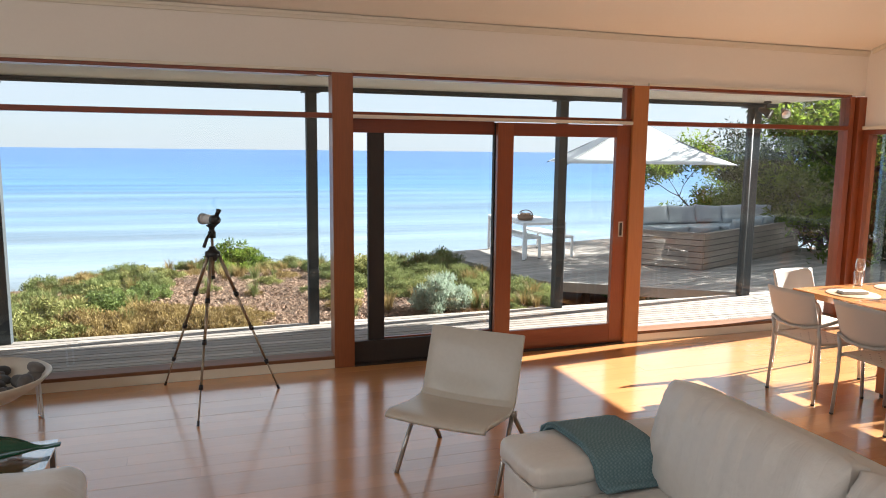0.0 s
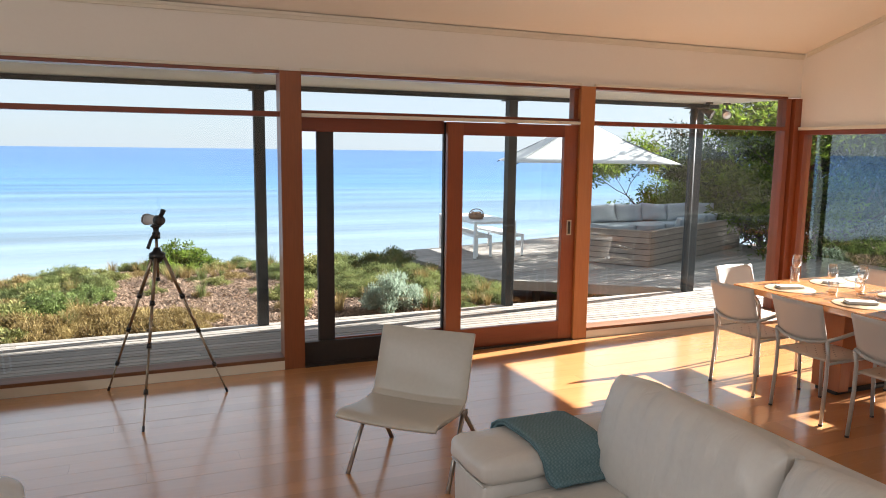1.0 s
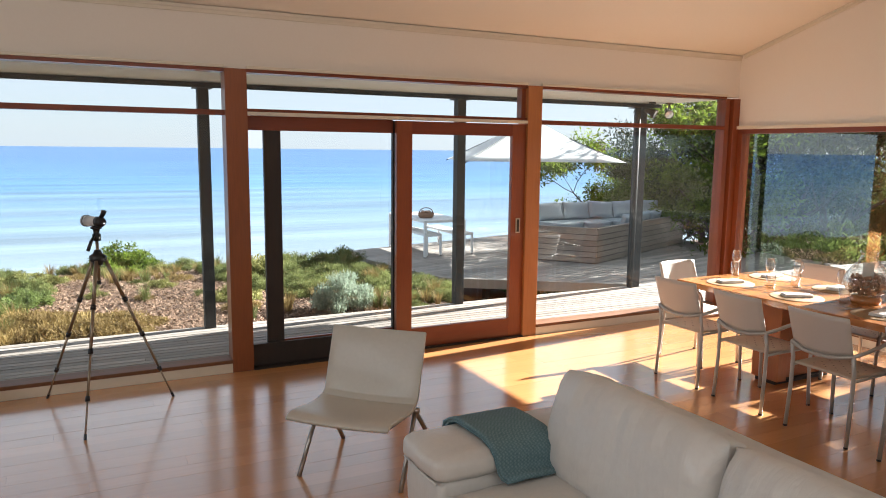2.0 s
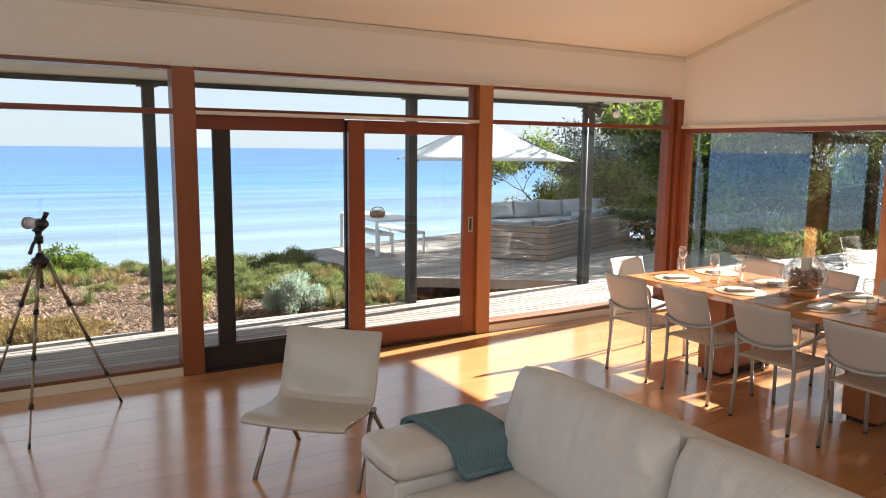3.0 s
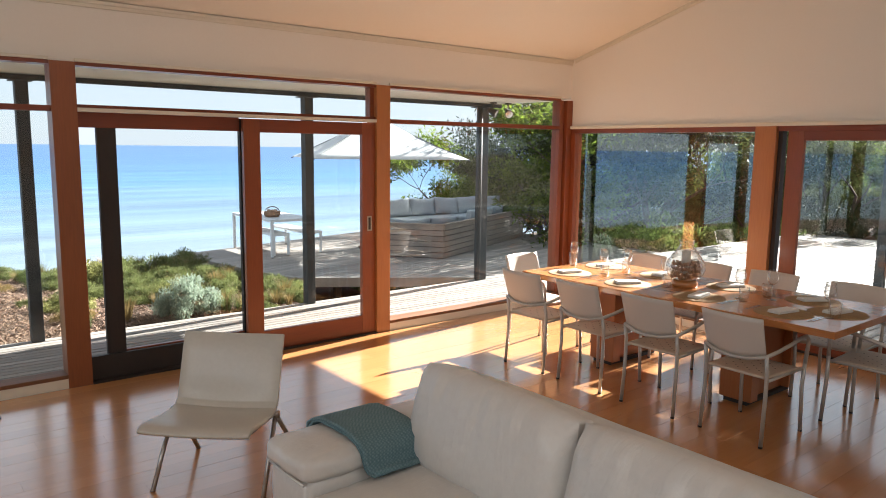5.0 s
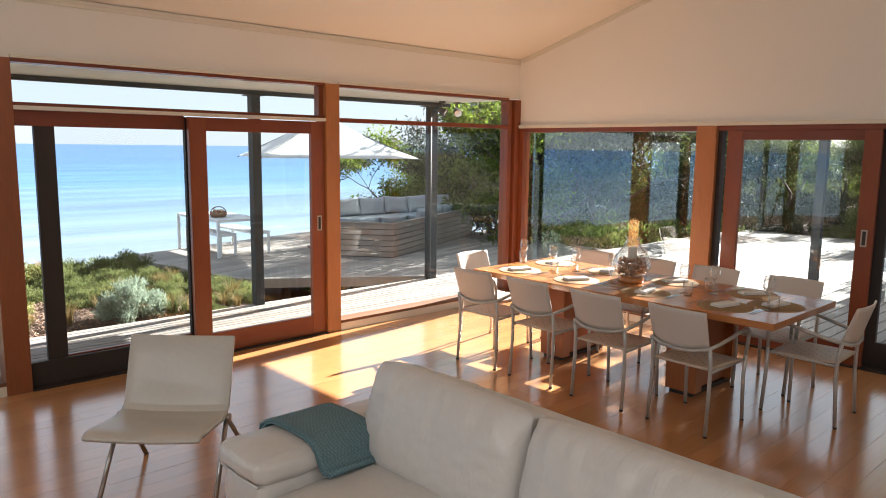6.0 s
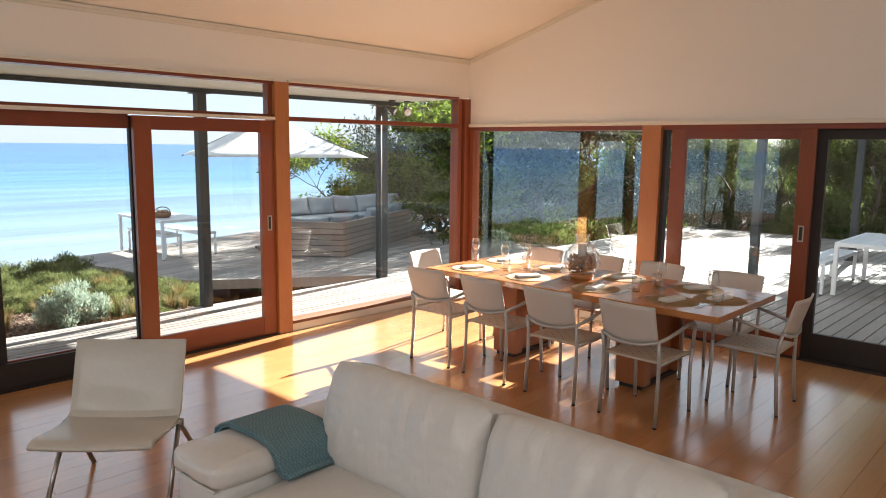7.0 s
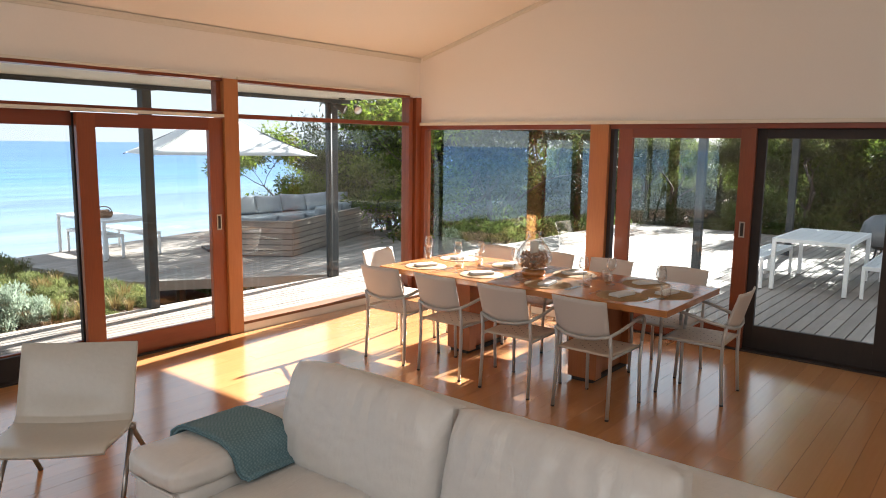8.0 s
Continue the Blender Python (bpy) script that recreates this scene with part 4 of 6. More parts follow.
# ---- lookout furniture ----
WHITE_METAL = shader("white_powder_coat", (0.78, 0.79, 0.80), (0.74, 0.75, 0.77), 0.4, grain=60, stain=2, bump=0.01)
SLATWHITE = shader("pale_grey_slat", (0.62, 0.63, 0.64), (0.55, 0.56, 0.58), 0.5, grain=12, stain=1.5, bump=0.05, per_object=True, spread=0.06)


def outdoor_table(name, x0, x1, y0, y1, base, height, along, slats, label, group, leg=0.05, category="table"):
    """A slatted metal table or bench: frame, legs and slats."""
    ob = thing(name, label=label, category=category, group=group)
    top = base + height
    for x in (x0, x1 - leg):
        for y in (y0, y1 - leg):
            part("leg", block(x, x + leg, y, y + leg, base + 0.012, top - 0.05, 0.004), WHITE_METAL, ob)
            part("foot", block(x + 0.006, x + leg - 0.006, y + 0.006, y + leg - 0.006, base, base + 0.012), PULL_DARK, ob, "black plastic foot")
    bm = bmesh.new()
    for a in ((x0, x1, y0, y0 + 0.03), (x0, x1, y1 - 0.03, y1), (x0, x0 + 0.03, y0 + 0.03, y1 - 0.03), (x1 - 0.03, x1, y0 + 0.03, y1 - 0.03)):
        box(bm, *a, top - 0.05, top, 0.003)
    part("frame", bm, WHITE_METAL, ob)
    lo, hi = (y0 + 0.033, y1 - 0.033) if along == "x" else (x0 + 0.033, x1 - 0.033)
    w = (hi - lo) / slats
    for i in range(slats):
        a, b = lo + i * w + 0.003, lo + (i + 1) * w - 0.003
        if along == "x":
            part("slat", block(x0 + 0.032, x1 - 0.032, a, b, top - 0.022, top - 0.003, 0.002), SLATWHITE, ob)
        else:
            part("slat", block(a, b, y0 + 0.032, y1 - 0.032, top - 0.022, top - 0.003, 0.002), SLATWHITE, ob)
    return ob


outdoor_table("outdoor_table", 6.20, 7.10, 12.67, 14.5, PZ, 0.73, "y", 6, "white metal outdoor table with a slatted top on the lookout", "outdoor tables")
outdoor_table("outdoor_bench", 6.32, 6.66, 12.84, 14.4, PZ, 0.44, "y", 3, "white metal slatted bench pushed under the table", "outdoor benches", 0.04, "bench")
outdoor_table("outdoor_bench", 7.02, 7.36, 12.82, 14.4, PZ, 0.44, "y", 3, "white metal slatted bench beside the lookout table", "outdoor benches", 0.04, "bench")
outdoor_table("outdoor_table", 10.3, 11.9, 1.80, 2.72, DZ, 0.70, "x", 7, "white metal outdoor table with a slatted grey top on the deck", "outdoor tables")
outdoor_table("outdoor_bench", 10.25, 11.85, 2.80, 3.14, DZ, 0.43, "x", 3, "white metal slatted bench beside the deck table", "outdoor benches", 0.04, "bench")
outdoor_table("outdoor_bench", 10.35, 11.95, 1.32, 1.66, DZ, 0.43, "x", 3, "white metal slatted bench beside the deck table", "outdoor benches", 0.04, "bench")
WICKER = shader("brown_wicker", (0.30, 0.17, 0.10), (0.18, 0.09, 0.05), 0.8, grain=50, stain=8, bump=0.5)
SHELL = shader("shell_mix", (0.42, 0.26, 0.17), (0.13, 0.065, 0.04), 0.55, grain=25, stain=14, bump=0.2, spread=0.5, mix=0.4)
ob = thing("basket", label="round brown wicker basket filled with shells", category="basket")
ob.location = (6.5, 13.25, PZ + 0.73)
part("body", lathe(bmesh.new(), [(0.0, 0.0), (0.13, 0.0), (0.16, 0.05), (0.165, 0.10), (0.15, 0.10), (0.14, 0.05), (0.0, 0.03)], 20), WICKER, ob, smooth=True)
part("handle", tube(bmesh.new(), [(0.155 * math.cos(a), 0, 0.09 + 0.11 * math.sin(a)) for a in [i * math.pi / 10 for i in range(11)]], 0.010, 6), WICKER, ob, smooth=True)
rng = random.Random(9)
for i in range(12):
    bm = bmesh.new()
    bmesh.ops.create_icosphere(bm, subdivisions=1, radius=0.045 * rng.uniform(0.7, 1.1), matrix=Matrix.Translation((rng.uniform(-0.09, 0.09), rng.uniform(-0.09, 0.09), 0.10 + rng.uniform(0, 0.03))) @ Matrix.Diagonal((1, 0.8, 0.7, 1)))
    part("shell", bm, SHELL, ob)

# umbrella
CANVAS = shader("white_canvas", (0.80, 0.80, 0.79), (0.76, 0.76, 0.76), 0.85, grain=120, stain=1.2, bump=0.05)
CANVAS_T = CANVAS.node_tree
tr = CANVAS_T.nodes.new("ShaderNodeBsdfTranslucent")
tr.inputs[0].default_value = (0.85, 0.85, 0.84, 1)
mx = CANVAS_T.nodes.new("ShaderNodeMixShader")
mx.inputs[0].default_value = 0.45
CANVAS_T.links.new(CANVAS_T.nodes["Principled BSDF"].outputs[0], mx.inputs[1])
CANVAS_T.links.new(tr.outputs[0], mx.inputs[2])
CANVAS_T.links.new(mx.outputs[0], CANVAS_T.nodes["Material Output"].inputs["Surface"])
ob = thing("patio_umbrella", label="open white canvas umbrella on the lookout", category="umbrella")
ob.matrix_world = Matrix.Translation((8.5, 12.61, PZ)) @ Matrix.Rotation(radians(-20.3), 4, "Z")
H_EDGE, H_TOP, HALF = 1.89, 2.76, 1.5
bm = bmesh.new()
N = 8
ring_pts = {}
for k in range(4):
    a0, a1 = math.pi / 4 + k * math.pi / 2, math.pi / 4 + (k + 1) * math.pi / 2
    c0 = Vector((math.cos(a0), math.sin(a0), 0)) * HALF * 1.414
    c1 = Vector((math.cos(a1), math.sin(a1), 0)) * HALF * 1.414
    grid = []
    for i in range(N + 1):
        f = i / N
        row = []
        for j in range(N + 1):
            g = j / N
            p = (c0 * (1 - g) + c1 * g) * f
            sag = -0.10 * math.sin(math.pi * g) * f - 0.05 * math.sin(math.pi * f)
            row.append(bm.verts.new((p.x, p.y, H_TOP + (H_EDGE - H_TOP) * f + sag + (0.1 * f * math.sin(math.pi * g)))))
        grid.append(row)
    for i in range(N):
        for j in range(N):
            bm.faces.new((grid[i][j], grid[i + 1][j], grid[i + 1][j + 1], grid[i][j + 1]))
bmesh.ops.remove_doubles(bm, verts=bm.verts, dist=0.001)
canopy = part("canopy", bm, CANVAS, ob, "white canvas canopy", smooth=True)
sol = canopy.modifiers.new("cloth", "SOLIDIFY"); sol.thickness = 0.004
part("pole", tube(bmesh.new(), [(0, 0, 0), (0, 0, H_TOP + 0.08)], 0.025, 12), WHITE_METAL, ob, smooth=True)
part("base_plate", block(-0.3, 0.3, -0.3, 0.3, 0, 0.05, 0.01), STEEL_DARK, ob)
for k in range(4):
    a = math.pi / 4 + k * math.pi / 2
    part("rib", tube(bmesh.new(), [(0, 0, H_TOP - 0.08), (math.cos(a) * HALF * 1.43, math.sin(a) * HALF * 1.43, H_EDGE - 0.03)], 0.010, 6), STEEL_DARK, ob)

# built-in lounge
CUSHION = shader("blue_grey_outdoor_fabric", (0.36, 0.40, 0.44), (0.30, 0.34, 0.38), 0.9, grain=90, stain=3, bump=0.12)
CLAD = shader("grey_cladding_board", (0.33, 0.275, 0.235), (0.19, 0.155, 0.13), 0.8, grain=8, stain=1.3, bump=0.25, stretch=(1, 1, 14), per_object=True, spread=0.14)
lounge = thing("built_in_lounge", label="grey timber-clad built-in lounge on the lookout", category="lounge")
LC, LL, LR = (8.86, 10.80), (7.90, 12.0), (12.75, 12.55)
for a, b, za, zb in ((LC, LR, 0.31, 0.31), (LL, LC, 0.31, 0.31)):
    n_b = 6
    for i in range(n_b):
        f0, f1 = i / n_b, (i + 1) / n_b
        z0 = (PZ + (za - PZ) * f0 + 0.014, PZ + (zb - PZ) * f0 + 0.014)
        z1 = (PZ + (za - PZ) * f1, PZ + (zb - PZ) * f1)
        part("cladding_board", strip(bmesh.new(), a, b, z0, z1, 0.022), CLAD, lounge)
    d = (Vector((*b, 0)) - Vector((*a, 0))).normalized()
    off = Vector((d.y, -d.x, 0)) * -0.02
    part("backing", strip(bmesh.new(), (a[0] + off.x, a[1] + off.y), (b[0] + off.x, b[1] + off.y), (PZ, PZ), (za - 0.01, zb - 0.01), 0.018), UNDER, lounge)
    part("capping", strip(bmesh.new(), (a[0] + off.x * 3, a[1] + off.y * 3), (b[0] + off.x * 3, b[1] + off.y * 3), (za, zb), (za + 0.025, zb + 0.025), 0.10), CLAD, lounge)
part("seat_base", block(9.0, 12.2, 12.45, 13.15, PZ, 0.13, 0.01), CLAD, lounge)
part("back_board", block(8.9, 12.4, 13.15, 13.19, PZ, 0.42, 0.004), CLAD, lounge)


def pillow(bm, center, sx, sy, sz, rot, puff=0.5):
    """A stuffed cushion: a box rounded towards its seams."""
    n = 7
    m = Matrix.Translation(center) @ rot
    made = bmesh.ops.create_cube(bm, size=2)["verts"]
    bmesh.ops.subdivide_edges(bm, edges=list({e for v in made for e in v.link_edges}), cuts=n, use_grid_fill=True)
    for v in bm.verts:
        x, y, z = v.co
        fx, fz = 1 - abs(x) ** 2.6, 1 - abs(z) ** 2.6
        depth = (1 - puff) + puff * math.sqrt(max(0, fx * fz))
        pinch = 1 - 0.05 * (1 - abs(x)) * (1 if abs(z) > 0.9 else 0)
        wob = 1 + 0.03 * noise.noise(Vector((x * 2 + center[0] * 5, y, z * 2 + center[1] * 5)))
        v.co = m @ Vector((x * sx * (1 - 0.06 * (1 - abs(z))) * wob, y * sy * depth, z * sz * pinch * wob))
    return bm


for i, x in enumerate((9.3, 9.98, 10.66, 11.34, 12.0)):
    c = thing("back_cushion", pillow(bmesh.new(), (x, 12.98, 0.46), 0.34, 0.11, 0.19, Matrix.Rotation(radians(-14), 4, "X") @ Matrix.Rotation(radians((-3, 2, 4, -2, 3)[i]), 4, "Y")), CUSHION, "plump blue-grey outdoor back cushion on the lounge", "cushion", "lounge cushions", smooth=True)
for i, x in enumerate((9.35, 10.1, 10.9, 11.7)):
    c = thing("seat_cushion", pillow(bmesh.new(), (x, 12.62, 0.205), 0.38, 0.36, 0.075, Matrix.Identity(4), 0.15), CUSHION, "flat blue-grey outdoor seat cushion on the lounge", "cushion", "lounge cushions", smooth=True)
for i, (x, y, a) in enumerate(((10.55, 11.88, 24), (11.1, 12.12, 22), (11.66, 12.36, 26))):
    thing("back_cushion", pillow(bmesh.new(), (x, y, 0.29), 0.28, 0.10, 0.18, Matrix.Rotation(radians(a), 4, "Z") @ Matrix.Rotation(radians(14), 4, "X")), CUSHION, "blue-grey outdoor cushion leaning on the clad side wall", "cushion", "lounge cushions", smooth=True)

# slim steel posts beyond the doors
for x, y in ((10.65, 3.83), (13.9, 3.34)):
    p = thing("deck_post", label="dark blue-grey square steel post on the side deck", category="post", group="deck posts")
    part("shaft", block(x - 0.055, x + 0.055, y - 0.055, y + 0.055, DZ, 2.9, 0.004), STEEL_DARK, p)
    part("base_plate", block(x - 0.09, x + 0.09, y - 0.09, y + 0.09, DZ, DZ + 0.012, 0.002), STEEL_DARK, p)

# covered barbecue
COVER = shader("grey_plastic_cover", (0.14, 0.155, 0.17), (0.08, 0.09, 0.10), 0.3, grain=9, stain=3, bump=0.4)
bbq = thing("barbecue", label="black kettle barbecue under a grey plastic cover", category="barbecue")
bbq.location = (13.0, 1.76, DZ)
bm = bmesh.new()
prof = [(0.30, 0.42), (0.37, 0.50), (0.36, 0.62), (0.30, 0.76), (0.20, 0.86), (0.0, 0.90)]
lathe(bm, prof, 22)
for v in bm.verts:
    v.co *= 1 + 0.05 * noise.noise(v.co * 9)
part("cover", bm, COVER, bbq, "crumpled grey plastic cover", smooth=True)
part("bowl", lathe(bmesh.new(), [(0.0, 0.34), (0.16, 0.36), (0.27, 0.45), (0.29, 0.52)], 20), PULL_DARK, bbq, smooth=True)
for k in range(3):
    a = k * 2.094 + 0.4
    part("leg", tube(bmesh.new(), [(0.14 * math.cos(a), 0.14 * math.sin(a), 0.40), (0.26 * math.cos(a), 0.26 * math.sin(a), 0)], 0.014, 8), STEEL_DARK, bbq)
part("tray", lathe(bmesh.new(), [(0.0, 0.16), (0.17, 0.16), (0.18, 0.18)], 16), STEEL_DARK, bbq)

# spotlights under the eave
LAMPGLASS = shader("lamp_reflector", (0.75, 0.76, 0.78), None, 0.25, metal=0.6)
for x, y, a in ((6.95, 7.40, 0.5), (7.23, 7.40, -0.5)):
    sp = thing("spotlight", label="black outdoor spotlight under the verandah eave", category="lamp", group="eave spotlights")
    sp.matrix_world = Matrix.Translation((x, y, 2.40)) @ Matrix.Rotation(a, 4, "Z")
    part("mount", lathe(bmesh.new(), [(0.0, 0.0), (0.045, 0.0), (0.045, -0.02), (0.0, -0.02)], 14), PULL_DARK, sp)
    part("arm", tube(bmesh.new(), [(0, 0, -0.01), (0, 0.01, -0.07), (0, 0.03, -0.10)], 0.010, 8), PULL_DARK, sp)
    head = bmesh.new()
    rotm = Matrix.Translation((0, 0.03, -0.12)) @ Matrix.Rotation(radians(115), 4, "X")
    lathe(head, [(0.0, -0.07), (0.03, -0.07), (0.035, 0.0), (0.058, 0.06), (0.06, 0.085), (0.052, 0.085)], 18)
    bmesh.ops.transform(head, matrix=rotm, verts=head.verts)
    part("head", head, PULL_DARK, sp, smooth=True)
    lens = bmesh.new()
    lathe(lens, [(0.052, 0.08), (0.0, 0.088)], 18)
    bmesh.ops.transform(lens, matrix=rotm, verts=lens.verts)
    part("lens", lens, LAMPGLASS, sp, "silvered lamp face", smooth=True)

# ---- dining ----
TABLE_WOOD = shader("oiled_table_top", (0.50, 0.215, 0.07), (0.38, 0.14, 0.042), 0.26, grain=8, stain=0.9, bump=0.02, stretch=(13, 0.7, 13), coat=0.35, per_object=True, spread=0.10)
PEDESTAL = shader("table_pedestal", (0.42, 0.15, 0.05), (0.33, 0.11, 0.035), 0.4, grain=8, stain=1.2, bump=0.04, stretch=(10, 10, 0.8), coat=0.15, per_object=True)
TX0, TX1, TY0, TY1, TZ = 4.665, 5.71, 1.93, 4.51, 0.745
table = thing("dining_table", label="long honey-coloured timber dining table on two slab pedestals", category="table")
n_pl = 6
for i in range(n_pl):
    w = (TX1 - TX0) / n_pl
    part("plank", block(TX0 + i * w + 0.0006, TX0 + (i + 1) * w - 0.0006, TY0, TY1, TZ - 0.045, TZ, 0.0015), TABLE_WOOD, table)
part("bearer", block(5.27, 5.45, TY0 + 0.45, TY1 - 0.45, TZ - 0.09, TZ - 0.0455, 0.003), PEDESTAL, table)
for y0 in (2.60, 3.80):
    part("pedestal", block(5.04, 5.14, y0, y0 + 0.24, 0.03, TZ - 0.0455, 0.005), PEDESTAL, table)
    part("pedestal", block(5.14, 5.60, y0 + 0.06, y0 + 0.18, 0.03, TZ - 0.0455, 0.005), PEDESTAL, table)
    part("pedestal", block(5.60, 5.68, y0, y0 + 0.24, 0.03, TZ - 0.0455, 0.005), PEDESTAL, table)
    part("foot_block", block(5.05, 5.67, y0 + 0.03, y0 + 0.21, 0.0, 0.03, 0.004), PULL_DARK, table, "dark recessed foot")

ALU = shader("satin_aluminium", (0.50, 0.49, 0.47), (0.44, 0.43, 0.41), 0.4, metal=0.4, grain=70, stain=3, bump=0.02)
PLY = shader("pale_ply_shell", (0.62, 0.57, 0.52), (0.56, 0.515, 0.47), 0.45, grain=14, stain=2, bump=0.02, stretch=(1, 12, 12))
SEATPLY = shader("perforated_ply_seat", (0.56, 0.47, 0.38), (0.50, 0.41, 0.33), 0.5, grain=16, stain=2, bump=0.03)


def dining_chair():
    """Stacking armchair that faces +x, its seat centre over the origin."""
    c = thing("dining_chair", label="pale ply and aluminium tube dining armchair", category="chair", group="chairs round the table")
    R = 0.0125
    for s in (-1, 1):
        y = 0.205 * s
        part("back_leg", tube(bmesh.new(), [(-0.235, y * 1.02, 0), (-0.215, y, 0.30), (-0.215, y, 0.47), (-0.235, y, 0.575)], R, 10), ALU, c, smooth=True)
        part("front_leg", tube(bmesh.new(), [(0.24, y * 1.02, 0), (0.225, y, 0.30), (0.222, y * 1.05, 0.47)], R, 10), ALU, c, smooth=True)
        arm = [(0.222, y * 1.05, 0.46), (0.222, y * 1.10, 0.58), (0.205, y * 1.14, 0.625), (0.165, y * 1.16, 0.648), (0.09, y * 1.17, 0.645), (-0.02, y * 1.14, 0.618), (-0.14, y * 1.06, 0.588), (-0.235, y, 0.572)]
        part("armrest", tube(bmesh.new(), arm, R, 10), ALU, c, "curved aluminium tube armrest", smooth=True)
        part("side_rail", tube(bmesh.new(), [(-0.215, y, 0.415), (0.222, y, 0.425)], 0.010, 8), ALU, c, smooth=True)
        part("foot_cap", tube(bmesh.new(), [(-0.236, y * 1.02, 0), (-0.2355, y * 1.02, 0.012)], 0.0135, 8), PULL_DARK, c)
        part("foot_cap", tube(bmesh.new(), [(0.2405, y * 1.02, 0), (0.24, y * 1.02, 0.012)], 0.0135, 8), PULL_DARK, c)
    part("front_rail", tube(bmesh.new(), [(0.20, -0.205, 0.418), (0.20, 0.205, 0.418)], 0.010, 8), ALU, c, smooth=True)
    part("back_rail", tube(bmesh.new(), [(-0.235, -0.205, 0.573), (-0.262, -0.11, 0.547), (-0.268, 0, 0.538), (-0.262, 0.11, 0.547), (-0.235, 0.205, 0.573)], R, 10), ALU, c, smooth=True)
    # seat: thin dished ply with a field of small holes as dimples
    n = 12
    bm = bmesh.new()
    grid = []
    for i in range(n + 1):
        row = []
        for j in range(n + 1):
            u, v = i / n * 2 - 1, j / n * 2 - 1
            edge = max(abs(u), abs(v))
            z = 0.438 - 0.012 * (1 - u * u) * (1 - v * v) - 0.012 * max(0, u - 0.6) / 0.4
            row.append(bm.verts.new((u * 0.215, v * (0.205 + 0.01 * u), z)))
        grid.append(row)
    for i in range(n):
        for j in range(n):
            bm.faces.new((grid[i][j], grid[i + 1][j], grid[i + 1][j + 1], grid[i][j + 1]))
    seat = part("seat", bm, SEATPLY, c, "pale perforated ply seat", smooth=True)
    sol = seat.modifiers.new("ply", "SOLIDIFY"); sol.thickness, sol.offset = 0.012, -1
    bm = bmesh.new()
    for i in range(7):
        for j in range(7):
            if (i + j) % 2 == 0:
                x, y = -0.12 + i * 0.04, -0.12 + j * 0.04
                z = 0.438 - 0.012 * (1 - (x / 0.215) ** 2) * (1 - (y / 0.205) ** 2) + 0.0006
                vs = [bm.verts.new((x + 0.006 * math.cos(a), y + 0.006 * math.sin(a), z)) for a in [k * math.pi / 3 for k in range(6)]]
                bm.faces.new(vs)
    part("perforations", bm, PULL_DARK, seat)["kind"] = "stuff"
    # back: a wide curved panel
    bm = bmesh.new()
    grid = []
    for i in range(9):
        row = []
        for j in range(13):
            f, v = i / 8, j / 12 * 2 - 1
            lip = 0.004 * math.cos(v * 1.4)
            row.append(bm.verts.new((-0.262 - 0.075 * f + 0.034 * v * v - 0.0, v * (0.198 + 0.006 * f), 0.583 + 0.226 * f - 0.036 * (1 - v * v) * (1 - f) + lip * f)))
        grid.append(row)
    for i in range(8):
        for j in range(12):
            bm.faces.new((grid[i][j], grid[i + 1][j], grid[i + 1][j + 1], grid[i][j + 1]))
    back = part("backrest", bm, PLY, c, "thin curved pale backrest", smooth=True)
    sol = back.modifiers.new("ply", "SOLIDIFY"); sol.thickness, sol.offset = 0.009, 0
    return c


chair = dining_chair()
first = True
for x, y, a in [(4.655, 4.23, 2), (4.655, 3.635, -1), (4.65, 3.026, 1), (4.66, 2.40, -2), (5.74, 2.33, 181), (5.74, 2.99, 179), (5.74, 3.56, 180), (5.74, 4.20, 182), (5.405, 1.95, 92), (5.06, 4.62, 270)]:
    m = pose(x, y, 0, 0, 0, a)
    if first:
        chair.matrix_world, first = m, False
    else:
        copy_thing(chair, m)

# place settings
MAT_W = shader("woven_sea_grass", (0.42, 0.28, 0.14), (0.24, 0.145, 0.068), 0.85, grain=60, stain=10, bump=0.5)
NAPKIN = shader("white_linen", (0.76, 0.75, 0.73), (0.70, 0.69, 0.67), 0.9, grain=110, stain=6, bump=0.15)
CUTLERY = shader("stainless_cutlery", (0.62, 0.61, 0.60), None, 0.22, metal=1.0, grain=50, bump=0.0)


def clear_glass(name, base=0.13):
    m = bpy.data.materials.new(name)
    m.use_nodes = True
    nt = m.node_tree
    n, link = nt.nodes, nt.links.new
    n.remove(n["Principled BSDF"])
    clear = n.new("ShaderNodeBsdfTransparent"); clear.inputs[0].default_value = (0.985, 0.99, 0.99, 1)
    gloss = n.new("ShaderNodeBsdfGlossy"); gloss.inputs["Roughness"].default_value = 0.03
    face = n.new("ShaderNodeLayerWeight"); face.inputs[0].default_value = 0.5
    power = n.new("ShaderNodeMath"); power.operation = "POWER"; power.inputs[1].default_value = 1.5
    two = n.new("ShaderNodeMath"); two.operation = "MULTIPLY_ADD"; two.inputs[1].default_value = 0.9 if base > 0.1 else 0.5; two.inputs[2].default_value = base; two.use_clamp = True
    mixer = n.new("ShaderNodeMixShader")
    link(face.outputs["Facing"], power.inputs[0]); link(power.outputs[0], two.inputs[0]); link(two.outputs[0], mixer.inputs[0])
    link(clear.outputs[0], mixer.inputs[1]); link(gloss.outputs[0], mixer.inputs[2])
    link(mixer.outputs[0], n["Material Output"].inputs["Surface"])
    return m


CLEAR = clear_glass("drinking_glass")
VASE_GLASS = clear_glass("vase_glass", 0.03)


